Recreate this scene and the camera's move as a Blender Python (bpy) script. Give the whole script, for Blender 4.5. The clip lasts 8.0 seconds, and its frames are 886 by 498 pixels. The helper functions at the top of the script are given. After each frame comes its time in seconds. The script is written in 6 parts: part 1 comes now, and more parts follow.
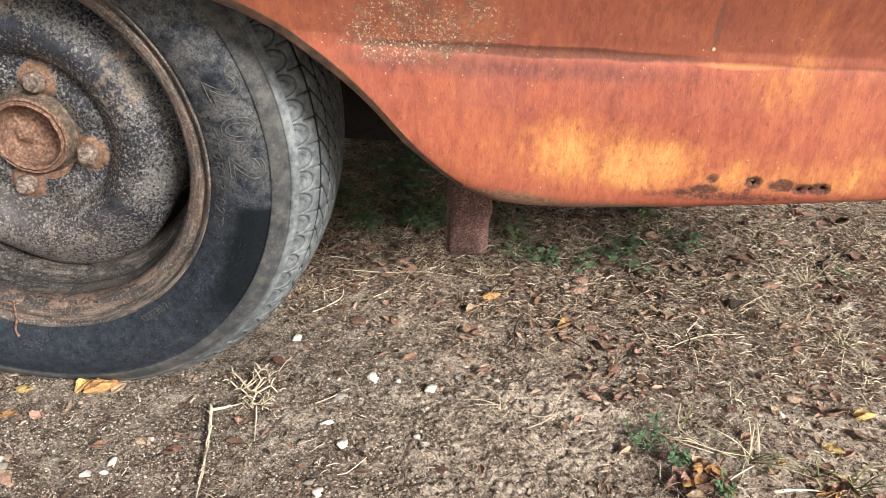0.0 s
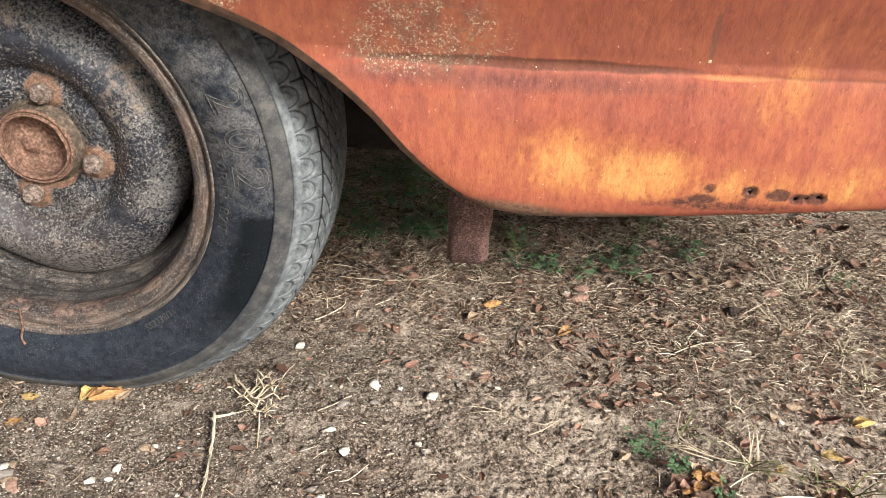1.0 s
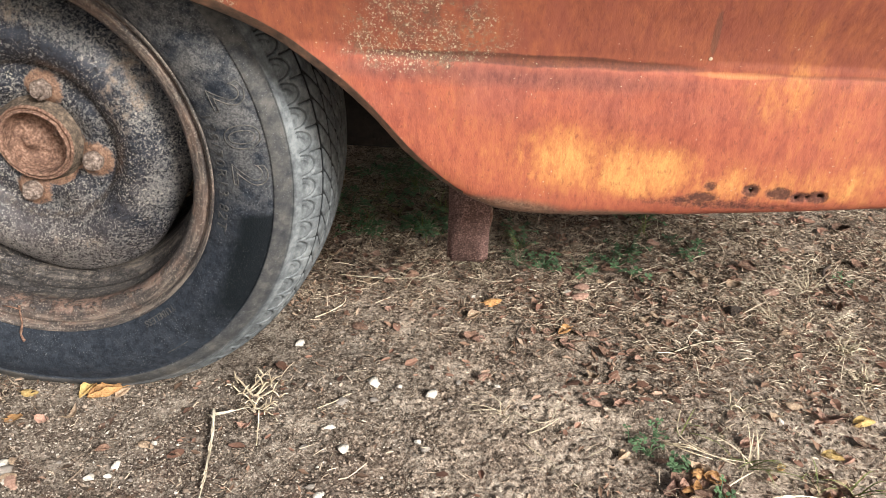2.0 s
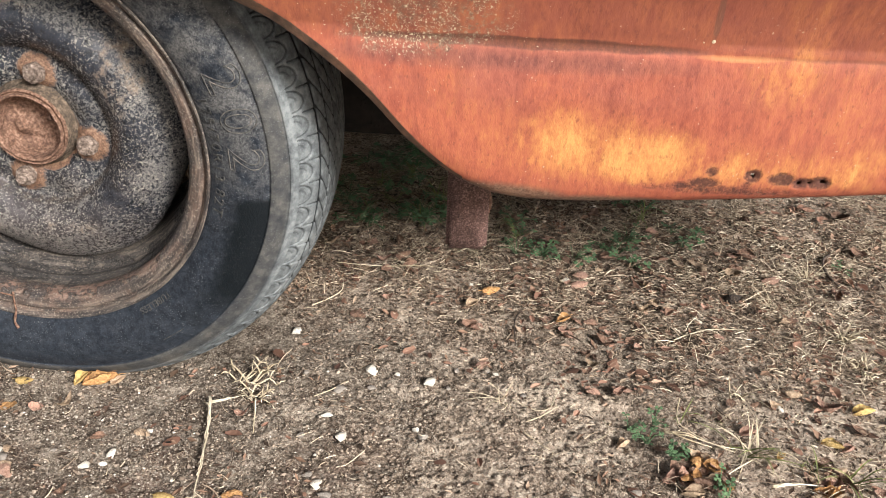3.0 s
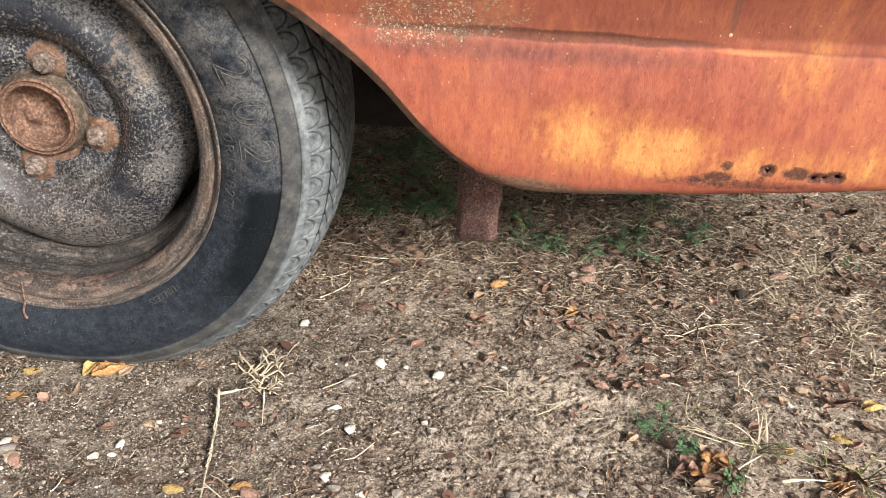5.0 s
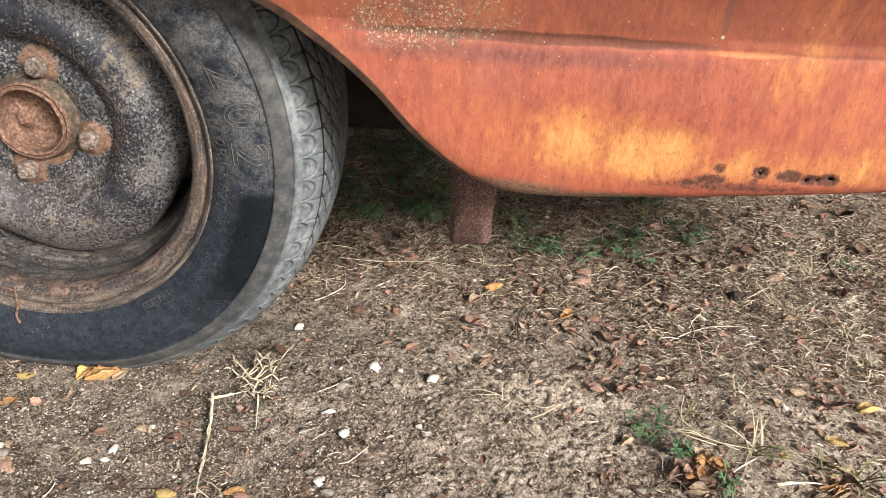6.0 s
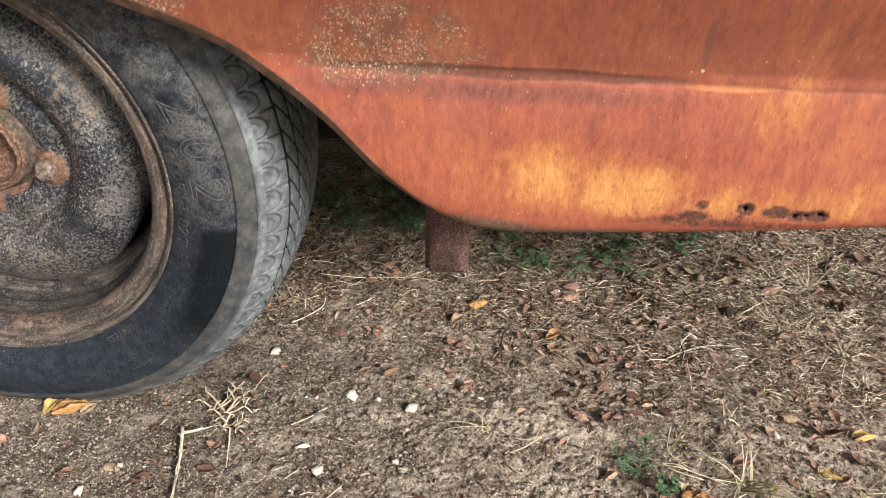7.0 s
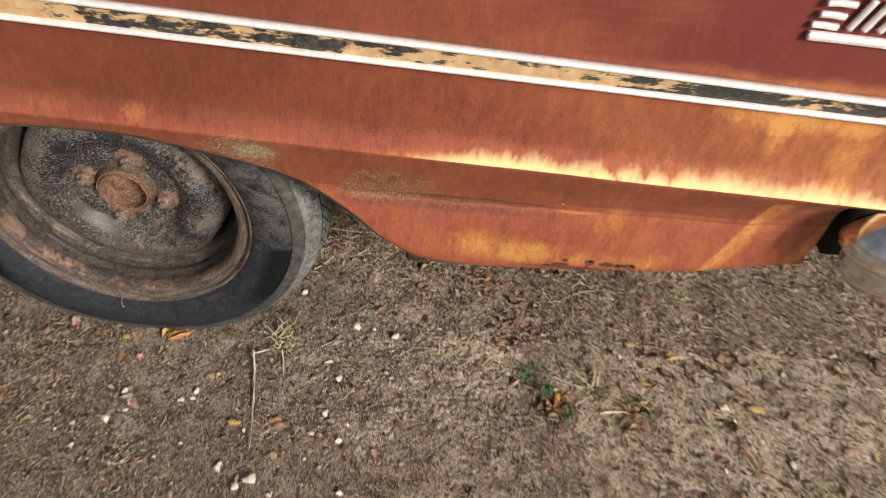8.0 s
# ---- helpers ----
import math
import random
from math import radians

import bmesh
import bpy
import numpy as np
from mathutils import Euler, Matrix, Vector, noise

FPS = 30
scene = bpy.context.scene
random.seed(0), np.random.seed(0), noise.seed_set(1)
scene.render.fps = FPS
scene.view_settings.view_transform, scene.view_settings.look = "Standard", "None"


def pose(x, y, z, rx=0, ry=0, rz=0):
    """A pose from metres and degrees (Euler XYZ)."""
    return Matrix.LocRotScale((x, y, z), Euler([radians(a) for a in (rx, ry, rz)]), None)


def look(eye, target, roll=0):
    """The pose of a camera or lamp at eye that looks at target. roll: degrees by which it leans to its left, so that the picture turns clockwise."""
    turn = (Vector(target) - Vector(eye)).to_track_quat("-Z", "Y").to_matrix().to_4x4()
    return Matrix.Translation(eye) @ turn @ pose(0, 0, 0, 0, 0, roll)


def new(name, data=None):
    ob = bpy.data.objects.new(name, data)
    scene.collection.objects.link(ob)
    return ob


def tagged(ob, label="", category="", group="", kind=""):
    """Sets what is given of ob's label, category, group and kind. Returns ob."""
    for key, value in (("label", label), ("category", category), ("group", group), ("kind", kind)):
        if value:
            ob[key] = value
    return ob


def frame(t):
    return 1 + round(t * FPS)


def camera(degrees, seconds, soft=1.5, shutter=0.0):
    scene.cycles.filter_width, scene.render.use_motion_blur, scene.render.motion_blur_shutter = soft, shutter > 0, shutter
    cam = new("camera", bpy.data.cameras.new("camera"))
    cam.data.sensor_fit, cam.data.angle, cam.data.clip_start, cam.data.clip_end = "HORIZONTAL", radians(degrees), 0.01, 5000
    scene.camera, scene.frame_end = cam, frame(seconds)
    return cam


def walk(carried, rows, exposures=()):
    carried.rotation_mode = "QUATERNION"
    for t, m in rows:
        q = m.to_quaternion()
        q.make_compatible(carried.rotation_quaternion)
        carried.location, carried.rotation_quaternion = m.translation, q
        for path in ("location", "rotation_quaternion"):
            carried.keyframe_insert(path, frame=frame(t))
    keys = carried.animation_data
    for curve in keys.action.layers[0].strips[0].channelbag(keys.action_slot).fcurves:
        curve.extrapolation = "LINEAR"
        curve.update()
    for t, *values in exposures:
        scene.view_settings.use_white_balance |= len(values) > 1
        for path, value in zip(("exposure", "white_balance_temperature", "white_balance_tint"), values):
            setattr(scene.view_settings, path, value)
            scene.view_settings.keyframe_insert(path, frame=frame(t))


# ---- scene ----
cam = camera(58.2, 8.0, soft=0.5, shutter=0.3)
PATH = [
    (0, (0.421, -0.614, 0.54), (0.34, 1.112, -0.467), 2.0),
    (0.5, (0.425, -0.615, 0.542), (0.342, 1.112, -0.463), 1.9),
    (1, (0.424, -0.619, 0.546), (0.332, 1.114, -0.448), 1.8),
    (1.5, (0.425, -0.62, 0.546), (0.329, 1.115, -0.445), 1.9),
    (3, (0.423, -0.615, 0.537), (0.339, 1.107, -0.478), 2.2),
    (3.5, (0.417, -0.616, 0.536), (0.335, 1.102, -0.484), 2.4),
    (4, (0.415, -0.615, 0.535), (0.33, 1.099, -0.492), 2.5),
    (4.5, (0.413, -0.615, 0.535), (0.328, 1.098, -0.494), 2.6),
    (6, (0.419, -0.611, 0.536), (0.336, 1.103, -0.49), 2.4),
    (6.5, (0.421, -0.605, 0.537), (0.334, 1.112, -0.486), 2.5),
    (6.7, (0.42, -0.591, 0.545), (0.339, 1.12, -0.486), 2.4),
    (6.8, (0.427, -0.576, 0.548), (0.343, 1.128, -0.496), 2.1),
    (6.9, (0.432, -0.56, 0.55), (0.351, 1.133, -0.511), 2.0),
    (7, (0.444, -0.555, 0.563), (0.347, 1.124, -0.519), 1.5),
    (7.1, (0.441, -0.542, 0.582), (0.357, 1.11, -0.542), 1.6),
    (7.2, (0.439, -0.543, 0.602), (0.362, 1.089, -0.551), 1.8),
    (7.3, (0.439, -0.548, 0.634), (0.365, 1.053, -0.562), 1.9),
    (7.4, (0.44, -0.562, 0.674), (0.361, 1.004, -0.567), 2.0),
    (7.5, (0.443, -0.589, 0.742), (0.365, 0.93, -0.556), 2.1),
    (7.6, (0.439, -0.614, 0.803), (0.378, 0.869, -0.537), 2.8),
    (7.7, (0.442, -0.637, 0.864), (0.391, 0.81, -0.516), 3.2),
    (7.8, (0.438, -0.662, 0.908), (0.409, 0.764, -0.494), 3.9),
    (7.9, (0.434, -0.697, 0.97), (0.437, 0.696, -0.465), 4.9),
    (8, (0.434, -0.726, 1.022), (0.455, 0.63, -0.447), 5.4),
]
walk(cam, [(t, look(eye, target, roll)) for t, eye, target, roll in PATH],
     exposures=[(0, 0.0, 6500, 10), (6.6, 0.0, 6500, 10), (7.0, -0.22, 6550, 10), (7.5, -0.48, 6650, 10), (8.0, -0.74, 7300, 13)])

# ---- light ----
world = bpy.data.worlds.new("overcast_sky")
scene.world = world
world.use_nodes = True
wt = world.node_tree
sky = wt.nodes.new("ShaderNodeTexSky")
sky.sky_type, sky.sun_disc = "NISHITA", False
sky.sun_elevation, sky.sun_rotation = radians(30.5), radians(137)
sky.air_density, sky.dust_density = 1.0, 4.0
fade = wt.nodes.new("ShaderNodeHueSaturation")
fade.inputs["Saturation"].default_value = 0.45
wt.links.new(sky.outputs[0], fade.inputs["Color"])
wt.links.new(fade.outputs[0], wt.nodes["Background"].inputs["Color"])
wt.nodes["Background"].inputs["Strength"].default_value = 0.15

sun = new("sun", bpy.data.lights.new("sun", "SUN"))
sun.data.energy, sun.data.angle, sun.data.color = 7.1, radians(13), (1.0, 0.985, 0.96)
sun.matrix_world = look((1.95, -2.1, 1.69), (0, 0, 0))


# ---- materials ----
NUT_TURNS = (73, -18, -107, 163)
TYRE_WALL = [(0.172, 0.022), (0.1785, 0.008), (0.184, 0.000), (0.196, -0.006), (0.210, -0.0105), (0.224, -0.0115), (0.234, -0.0095), (0.2385, -0.0080), (0.2398, -0.0095), (0.248, -0.0058), (0.2535, -0.0020), (0.2550, -0.0028)]
TYRE_TREAD = [(0.2562, -0.0008), (0.2625, 0.0065), (0.2690, 0.0165), (0.2745, 0.028), (0.2785, 0.042), (0.2812, 0.060), (0.2825, 0.085), (0.2812, 0.110), (0.2785, 0.128), (0.2745, 0.142), (0.268, 0.154), (0.258, 0.164)]


class Nodes:
    """A small writer of node materials."""

    def __init__(self, name, rough=0.6, metal=0.0, spec=0.5):
        self.mat = bpy.data.materials.new(name)
        self.mat.use_nodes = True
        self.tree = self.mat.node_tree
        self.bsdf = self.tree.nodes["Principled BSDF"]
        self.bsdf.inputs["Roughness"].default_value = rough
        self.bsdf.inputs["Metallic"].default_value = metal
        self.bsdf.inputs["Specular IOR Level"].default_value = spec
        self.where = self.add("ShaderNodeTexCoord").outputs["Object"]

    def add(self, kind):
        return self.tree.nodes.new(kind)

    def put(self, socket, value):
        if hasattr(value, "is_output"):
            self.tree.links.new(value, socket)
        elif isinstance(value, (tuple, list)) and len(value) == 3 and socket.type == "RGBA":
            socket.default_value = (*value, 1)
        else:
            socket.default_value = value

    def stretched(self, sx, sy, sz):
        n = self.add("ShaderNodeMapping")
        n.inputs["Scale"].default_value = (sx, sy, sz)
        self.put(n.inputs["Vector"], self.where)
        return n.outputs[0]

    def noise(self, scale, detail=4.0, rough=0.55, vector=None, twist=0.0):
        n = self.add("ShaderNodeTexNoise")
        n.inputs["Scale"].default_value, n.inputs["Detail"].default_value = scale, detail
        n.inputs["Roughness"].default_value, n.inputs["Distortion"].default_value = rough, twist
        self.put(n.inputs["Vector"], vector or self.where)
        return n.outputs["Fac"]

    def cells(self, scale, vector=None):
        n = self.add("ShaderNodeTexVoronoi")
        n.inputs["Scale"].default_value = scale
        self.put(n.inputs["Vector"], vector or self.where)
        return n.outputs["Distance"]

    def math(self, op, a, b=0.0, c=0.0, clamp=False):
        n = self.add("ShaderNodeMath")
        n.operation, n.use_clamp = op, clamp
        for socket, value in zip(n.inputs, (a, b, c)):
            self.put(socket, value)
        return n.outputs[0]

    def span(self, value, low, high):
        """0 below low, 1 above high (or the other way round), smooth between."""
        n = self.add("ShaderNodeMapRange")
        n.interpolation_type = "SMOOTHSTEP"
        flip = low > high
        for key, v in (("Value", value), ("From Min", min(low, high)), ("From Max", max(low, high)), ("To Min", float(flip)), ("To Max", float(not flip))):
            self.put(n.inputs[key], v)
        return n.outputs["Result"]

    def ramp(self, fac, stops):
        n = self.add("ShaderNodeValToRGB")
        while len(n.color_ramp.elements) < len(stops):
            n.color_ramp.elements.new(0.5)
        for e, (at, colour) in zip(n.color_ramp.elements, stops):
            e.position, e.color = at, (*colour, 1)
        self.put(n.inputs[0], fac)
        return n.outputs[0]

    def mix(self, fac, a, b):
        n = self.add("ShaderNodeMix")
        n.data_type = "RGBA"
        self.put(n.inputs[0], fac)
        self.put(n.inputs[6], a)
        self.put(n.inputs[7], b)
        return n.outputs[2]

    def xyz(self):
        n = self.add("ShaderNodeSeparateXYZ")
        self.put(n.inputs[0], self.where)
        return n.outputs

    def polar(self, along, deep, out):
        """Coordinates round the y axis: angle, depth and radius, each scaled."""
        x, y, z = self.xyz()
        r = self.math("SQRT", self.math("ADD", self.math("MULTIPLY", x, x), self.math("MULTIPLY", z, z)))
        n = self.add("ShaderNodeCombineXYZ")
        for socket, value, k in zip(n.inputs, (self.math("ARCTAN2", z, x), y, r), (along, deep, out)):
            self.put(socket, self.math("MULTIPLY", value, k))
        return n.outputs[0]

    def blob(self, x, z, cx, cz, rx, rz):
        """A soft patch: 1 at its middle, 0 past its radii."""
        a = self.math("DIVIDE", self.math("SUBTRACT", x, cx), rx)
        b = self.math("DIVIDE", self.math("SUBTRACT", z, cz), rz)
        d = self.math("ADD", self.math("MULTIPLY", a, a), self.math("MULTIPLY", b, b))
        return self.math("SUBTRACT", 1.0, d, clamp=True)

    def colour(self, value):
        self.put(self.bsdf.inputs["Base Color"], value)
        return self

    def rough(self, value):
        self.put(self.bsdf.inputs["Roughness"], value)
        return self

    def bump(self, height, distance, strength=1.0):
        n = self.add("ShaderNodeBump")
        n.inputs["Distance"].default_value, n.inputs["Strength"].default_value = distance, strength
        self.put(n.inputs["Height"], height)
        old = self.bsdf.inputs["Normal"]
        if old.is_linked:
            self.put(n.inputs["Normal"], old.links[0].from_socket)
        self.put(old, n.outputs[0])
        return self

    def per_object(self):
        return self.add("ShaderNodeObjectInfo").outputs["Random"]

    def per_island(self):
        return self.add("ShaderNodeNewGeometry").outputs["Random Per Island"]


def paint_material():
    """Sun-faded, rust-specked orange car paint."""
    m = Nodes("faded_orange_paint", 0.5, spec=0.3)
    x, _, z = m.xyz()
    # the marks above the lower fold lie a little higher and nearer the middle
    upper = m.span(z, 0.395, 0.440)
    x = m.math("ADD", x, m.math("MULTIPLY", m.math("SUBTRACT", x, 0.434), m.math("MULTIPLY", upper, 0.018)))
    z = m.math("SUBTRACT", z, m.math("MULTIPLY", upper, 0.0095))
    streak = m.noise(1.0, 6, 0.68, m.stretched(95, 30, 34))
    mottle = m.noise(1.0, 5, 0.7, m.stretched(250, 90, 135))
    broad = m.noise(9, 5, 0.66)
    fine = m.noise(380, 4, 0.7)
    tone = m.math("ADD", m.math("MULTIPLY", broad, 0.35), m.math("ADD", m.math("MULTIPLY", streak, 0.35), m.math("MULTIPLY", mottle, 0.30)))
    base = m.ramp(tone, [(0.36, (0.19, 0.045, 0.030)), (0.44, (0.30, 0.078, 0.047)), (0.52, (0.385, 0.110, 0.060)), (0.60, (0.44, 0.145, 0.064)), (0.68, (0.47, 0.18, 0.07))])
    # browner between the folds (undercut shade painted in), redder above, maroon above the trim
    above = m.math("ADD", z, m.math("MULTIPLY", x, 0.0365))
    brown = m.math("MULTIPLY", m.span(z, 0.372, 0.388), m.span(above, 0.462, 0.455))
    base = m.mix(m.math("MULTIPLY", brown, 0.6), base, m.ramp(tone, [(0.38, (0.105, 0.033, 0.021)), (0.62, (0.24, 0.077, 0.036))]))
    red = m.span(above, 0.475, 0.50)
    base = m.mix(m.math("MULTIPLY", red, 0.75), base, m.ramp(tone, [(0.38, (0.17, 0.046, 0.026)), (0.62, (0.33, 0.100, 0.046))]))
    # upper flank darker in front, lighter and oranger behind: light's fall-off painted in
    front = m.math("MULTIPLY", m.span(x, 0.65, 0.10), m.span(above, 0.445, 0.49))
    base = m.mix(m.math("MULTIPLY", front, 0.82), base, m.ramp(tone, [(0.38, (0.10, 0.027, 0.017)), (0.62, (0.185, 0.052, 0.028))]))
    back = m.math("MULTIPLY", m.span(m.math("ADD", x, m.math("MULTIPLY", m.math("SUBTRACT", broad, 0.5), 0.5)), 0.55, 0.85), m.span(above, 0.455, 0.47))
    base = m.mix(m.math("MULTIPLY", back, 0.65), base, m.ramp(tone, [(0.38, (0.34, 0.105, 0.045)), (0.62, (0.56, 0.225, 0.085))]))
    top = m.span(m.math("ADD", above, m.math("MULTIPLY", m.math("SUBTRACT", broad, 0.5), 0.05)), 0.60, 0.615)
    rear = m.span(m.math("ADD", x, m.math("MULTIPLY", m.math("SUBTRACT", m.noise(1.0, 4, 0.6, m.stretched(5, 5, 28)), 0.5), 0.6)), 0.45, 0.66)
    base = m.mix(m.math("MULTIPLY", top, m.math("MULTIPLY_ADD", rear, 0.75, 0.18)), base, (0.155, 0.027, 0.025))
    # a dull pinkish band under the lower fold
    rosy = m.math("MULTIPLY", m.blob(x, z, 0.42, 0.352, 0.24, 0.030), m.span(m.noise(26, 5, 0.7), 0.36, 0.60))
    base = m.mix(m.math("MULTIPLY", rosy, 0.55), base, m.ramp(tone, [(0.38, (0.17, 0.050, 0.040)), (0.62, (0.37, 0.120, 0.090))]))
    # darker red streaks running down
    runs = m.span(m.math("ADD", m.noise(1.0, 6, 0.72, m.stretched(52, 30, 15)), m.math("MULTIPLY", m.math("SUBTRACT", broad, 0.5), 0.7)), 0.50, 0.68)
    base = m.mix(m.math("MULTIPLY", runs, m.math("MULTIPLY_ADD", mottle, 0.9, 0.05)), base, (0.21, 0.056, 0.040))
    # worn patches where the paint has gone through to yellow
    ragged = m.noise(1.0, 6, 0.72, m.stretched(75, 30, 24))
    yellow = 0.0
    for cx, cz, rx, rz, much in ((0.50, 0.306, 0.10, 0.046, 0.85), (0.478, 0.305, 0.032, 0.034, 0.55), (0.54, 0.300, 0.05, 0.030, 0.35), (0.590, 0.294, 0.09, 0.032, 0.75),
                                 (0.632, 0.358, 0.044, 0.032, 0.95), (0.648, 0.390, 0.018, 0.042, 0.6), (0.612, 0.400, 0.014, 0.030, 0.4),
                                 (0.705, 0.300, 0.05, 0.034, 0.9), (0.40, 0.295, 0.06, 0.035, 0.4), (0.655, 0.290, 0.06, 0.022, 0.6), (0.56, 0.275, 0.20, 0.022, 0.4),
                                 (0.80, 0.533, 0.12, 0.028, 1.7), (0.868, 0.49, 0.030, 0.065, 1.2), (0.785, 0.50, 0.016, 0.05, 1.2), (0.87, 0.36, 0.05, 0.10, 0.45),
                                 (0.10, 0.472, 0.022, 0.018, 1.0), (0.0, 0.475, 0.06, 0.016, 0.6), (0.62, 0.60, 0.10, 0.02, 0.4), (0.875, 0.442, 0.02, 0.02, 0.8)):
        yellow = m.math("ADD", yellow, m.math("MULTIPLY", m.blob(x, z, cx, cz, rx, rz), much))
    # the ridge along the upper fold, worn yellow and painted brighter for its glint
    height = m.math("SUBTRACT", above, 0.4585)
    ragged2 = m.noise(1.0, 5, 0.65, m.stretched(34, 20, 8))
    wide = m.math("MULTIPLY", m.math("MAXIMUM", m.math("MULTIPLY_ADD", ragged2, 0.095, -0.013), 0.006), m.span(x, 0.22, 0.58))
    ridge = m.math("MULTIPLY", m.span(height, 0.0012, 0.0034), m.math("SUBTRACT", 1.0, m.math("DIVIDE", height, m.math("MAXIMUM", wide, 0.0004)), clamp=True))
    yellow = m.math("ADD", yellow, m.math("MULTIPLY", ridge, m.math("MULTIPLY", m.span(x, 0.30, 0.40), 1.5)))
    slant = m.math("SUBTRACT", x, m.math("MULTIPLY", m.math("SUBTRACT", z, 0.304), 0.357))
    stripe = m.math("MULTIPLY", m.math("MULTIPLY", m.span(slant, 0.768, 0.775), m.span(slant, 0.815, 0.785)), m.span(above, 0.455, 0.445))
    stripe2 = m.math("MULTIPLY", m.math("MULTIPLY", m.span(slant, 0.860, 0.872), m.span(slant, 0.905, 0.882)), m.span(above, 0.455, 0.445))
    yellow = m.math("ADD", yellow, m.math("ADD", m.math("MULTIPLY", stripe, 1.2), m.math("MULTIPLY", stripe2, 0.7)))
    wear = m.math("ADD", m.math("MULTIPLY", m.math("SUBTRACT", ragged, 0.5), 3.2), m.math("MULTIPLY", m.math("SUBTRACT", mottle, 0.5), 1.6))
    worn = m.math("MULTIPLY", m.span(m.math("ADD", yellow, wear), -0.2, 2.1), m.span(yellow, 0.0, 1.0))
    base = m.mix(m.math("MULTIPLY", worn, 0.95), base, m.ramp(m.math("ADD", m.math("MULTIPLY", fine, 0.3), m.math("MULTIPLY", worn, 0.6)), [(0.25, (0.46, 0.16, 0.062)), (0.55, (0.57, 0.235, 0.075)), (0.90, (0.74, 0.40, 0.125))]))
    # near-white core: the fold's sky glint painted onto the worn paint
    bare = m.math("MULTIPLY", ridge, m.math("MULTIPLY", m.span(x, 0.32, 0.48), m.span(ragged, 0.20, 0.46)), clamp=True)
    base = m.mix(m.span(bare, 0.25, 0.95), base, (0.97, 0.72, 0.38))
    # small dark pits, running down in streaks
    pits = m.math("MULTIPLY", m.span(m.noise(1.0, 4, 0.65, m.stretched(300, 60, 150)), 0.565, 0.67), m.math("SUBTRACT", 1.0, m.math("MULTIPLY", bare, 0.9)))
    base = m.mix(m.math("MULTIPLY", pits, 0.42), base, (0.14, 0.040, 0.029))
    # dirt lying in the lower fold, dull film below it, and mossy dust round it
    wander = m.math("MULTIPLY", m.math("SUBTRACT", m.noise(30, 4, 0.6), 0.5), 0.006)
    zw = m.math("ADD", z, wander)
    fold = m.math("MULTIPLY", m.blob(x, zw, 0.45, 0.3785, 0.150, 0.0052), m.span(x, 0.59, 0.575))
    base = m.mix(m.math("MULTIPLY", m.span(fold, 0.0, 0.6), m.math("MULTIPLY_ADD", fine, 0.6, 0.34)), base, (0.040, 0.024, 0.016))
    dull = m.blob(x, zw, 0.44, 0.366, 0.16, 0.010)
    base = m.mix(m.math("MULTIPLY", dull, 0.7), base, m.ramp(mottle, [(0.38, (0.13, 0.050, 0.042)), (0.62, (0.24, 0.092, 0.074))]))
    base = m.mix(m.math("MULTIPLY", m.blob(x, zw, 0.60, 0.3755, 0.035, 0.0028), 0.8), base, (0.62, 0.25, 0.09))
    line = m.math("MULTIPLY", m.span(x, 0.57, 0.60), m.blob(x, zw, 0.80, 0.3765, 0.3, 0.0020))
    base = m.mix(m.math("MULTIPLY", line, 0.45), base, (0.11, 0.05, 0.035))
    dusty = m.math("ADD", m.math("ADD", m.blob(x, z, 0.378, 0.396, 0.075, 0.030), m.math("MULTIPLY", m.blob(x, z, 0.36, 0.378, 0.055, 0.018), 0.7)), m.math("MULTIPLY", m.blob(x, z, 0.205, 0.428, 0.055, 0.030), 2.2))
    film = m.math("MULTIPLY", m.span(m.noise(210, 6, 0.8), 0.46, 0.60), m.math("MULTIPLY", m.span(m.noise(38, 5, 0.75), 0.40, 0.60), m.span(dusty, 0.0, 0.7)))
    base = m.mix(m.math("MULTIPLY", film, 0.8), base, m.ramp(fine, [(0.36, (0.085, 0.055, 0.036)), (0.62, (0.30, 0.235, 0.155))]))
    low = m.math("MULTIPLY", m.math("MAXIMUM", m.blob(x, z, 0.43, 0.244, 0.09, 0.026), m.blob(x, z, 0.53, 0.243, 0.09, 0.018)), m.math("ADD", m.noise(120, 5, 0.75), 0.75))
    base = m.mix(m.math("MULTIPLY", m.span(low, 0.15, 0.75), 0.85), base, m.ramp(fine, [(0.35, (0.06, 0.038, 0.027)), (0.62, (0.20, 0.135, 0.09))]))
    drip = m.blob(x, zw, 0.5785, 0.402, 0.0035, 0.020)
    base = m.mix(m.math("MULTIPLY", m.span(m.math("MULTIPLY", drip, m.math("ADD", fine, 0.3)), 0.2, 0.6), 0.5), base, (0.10, 0.06, 0.04))
    grime = m.math("MULTIPLY", m.span(m.noise(48, 6, 0.78), 0.46, 0.62), m.span(dusty, 0.05, 0.8))
    base = m.mix(m.math("MULTIPLY", grime, 0.5), base, (0.10, 0.058, 0.038))
    # a crusted patch of greenish lichen beside the arch
    mat = m.span(m.math("ADD", m.math("MULTIPLY", m.blob(x, z, 0.222, 0.431, 0.036, 0.019), 1.2), m.math("MULTIPLY", m.math("SUBTRACT", m.noise(70, 6, 0.78), 0.5), 3.0)), 0.45, 0.85)
    mat = m.math("MULTIPLY", mat, m.span(m.blob(x, z, 0.222, 0.431, 0.046, 0.026), 0.0, 0.3))
    base = m.mix(m.math("MULTIPLY", mat, 0.8), base, m.ramp(fine, [(0.36, (0.14, 0.118, 0.066)), (0.62, (0.40, 0.355, 0.235))]))
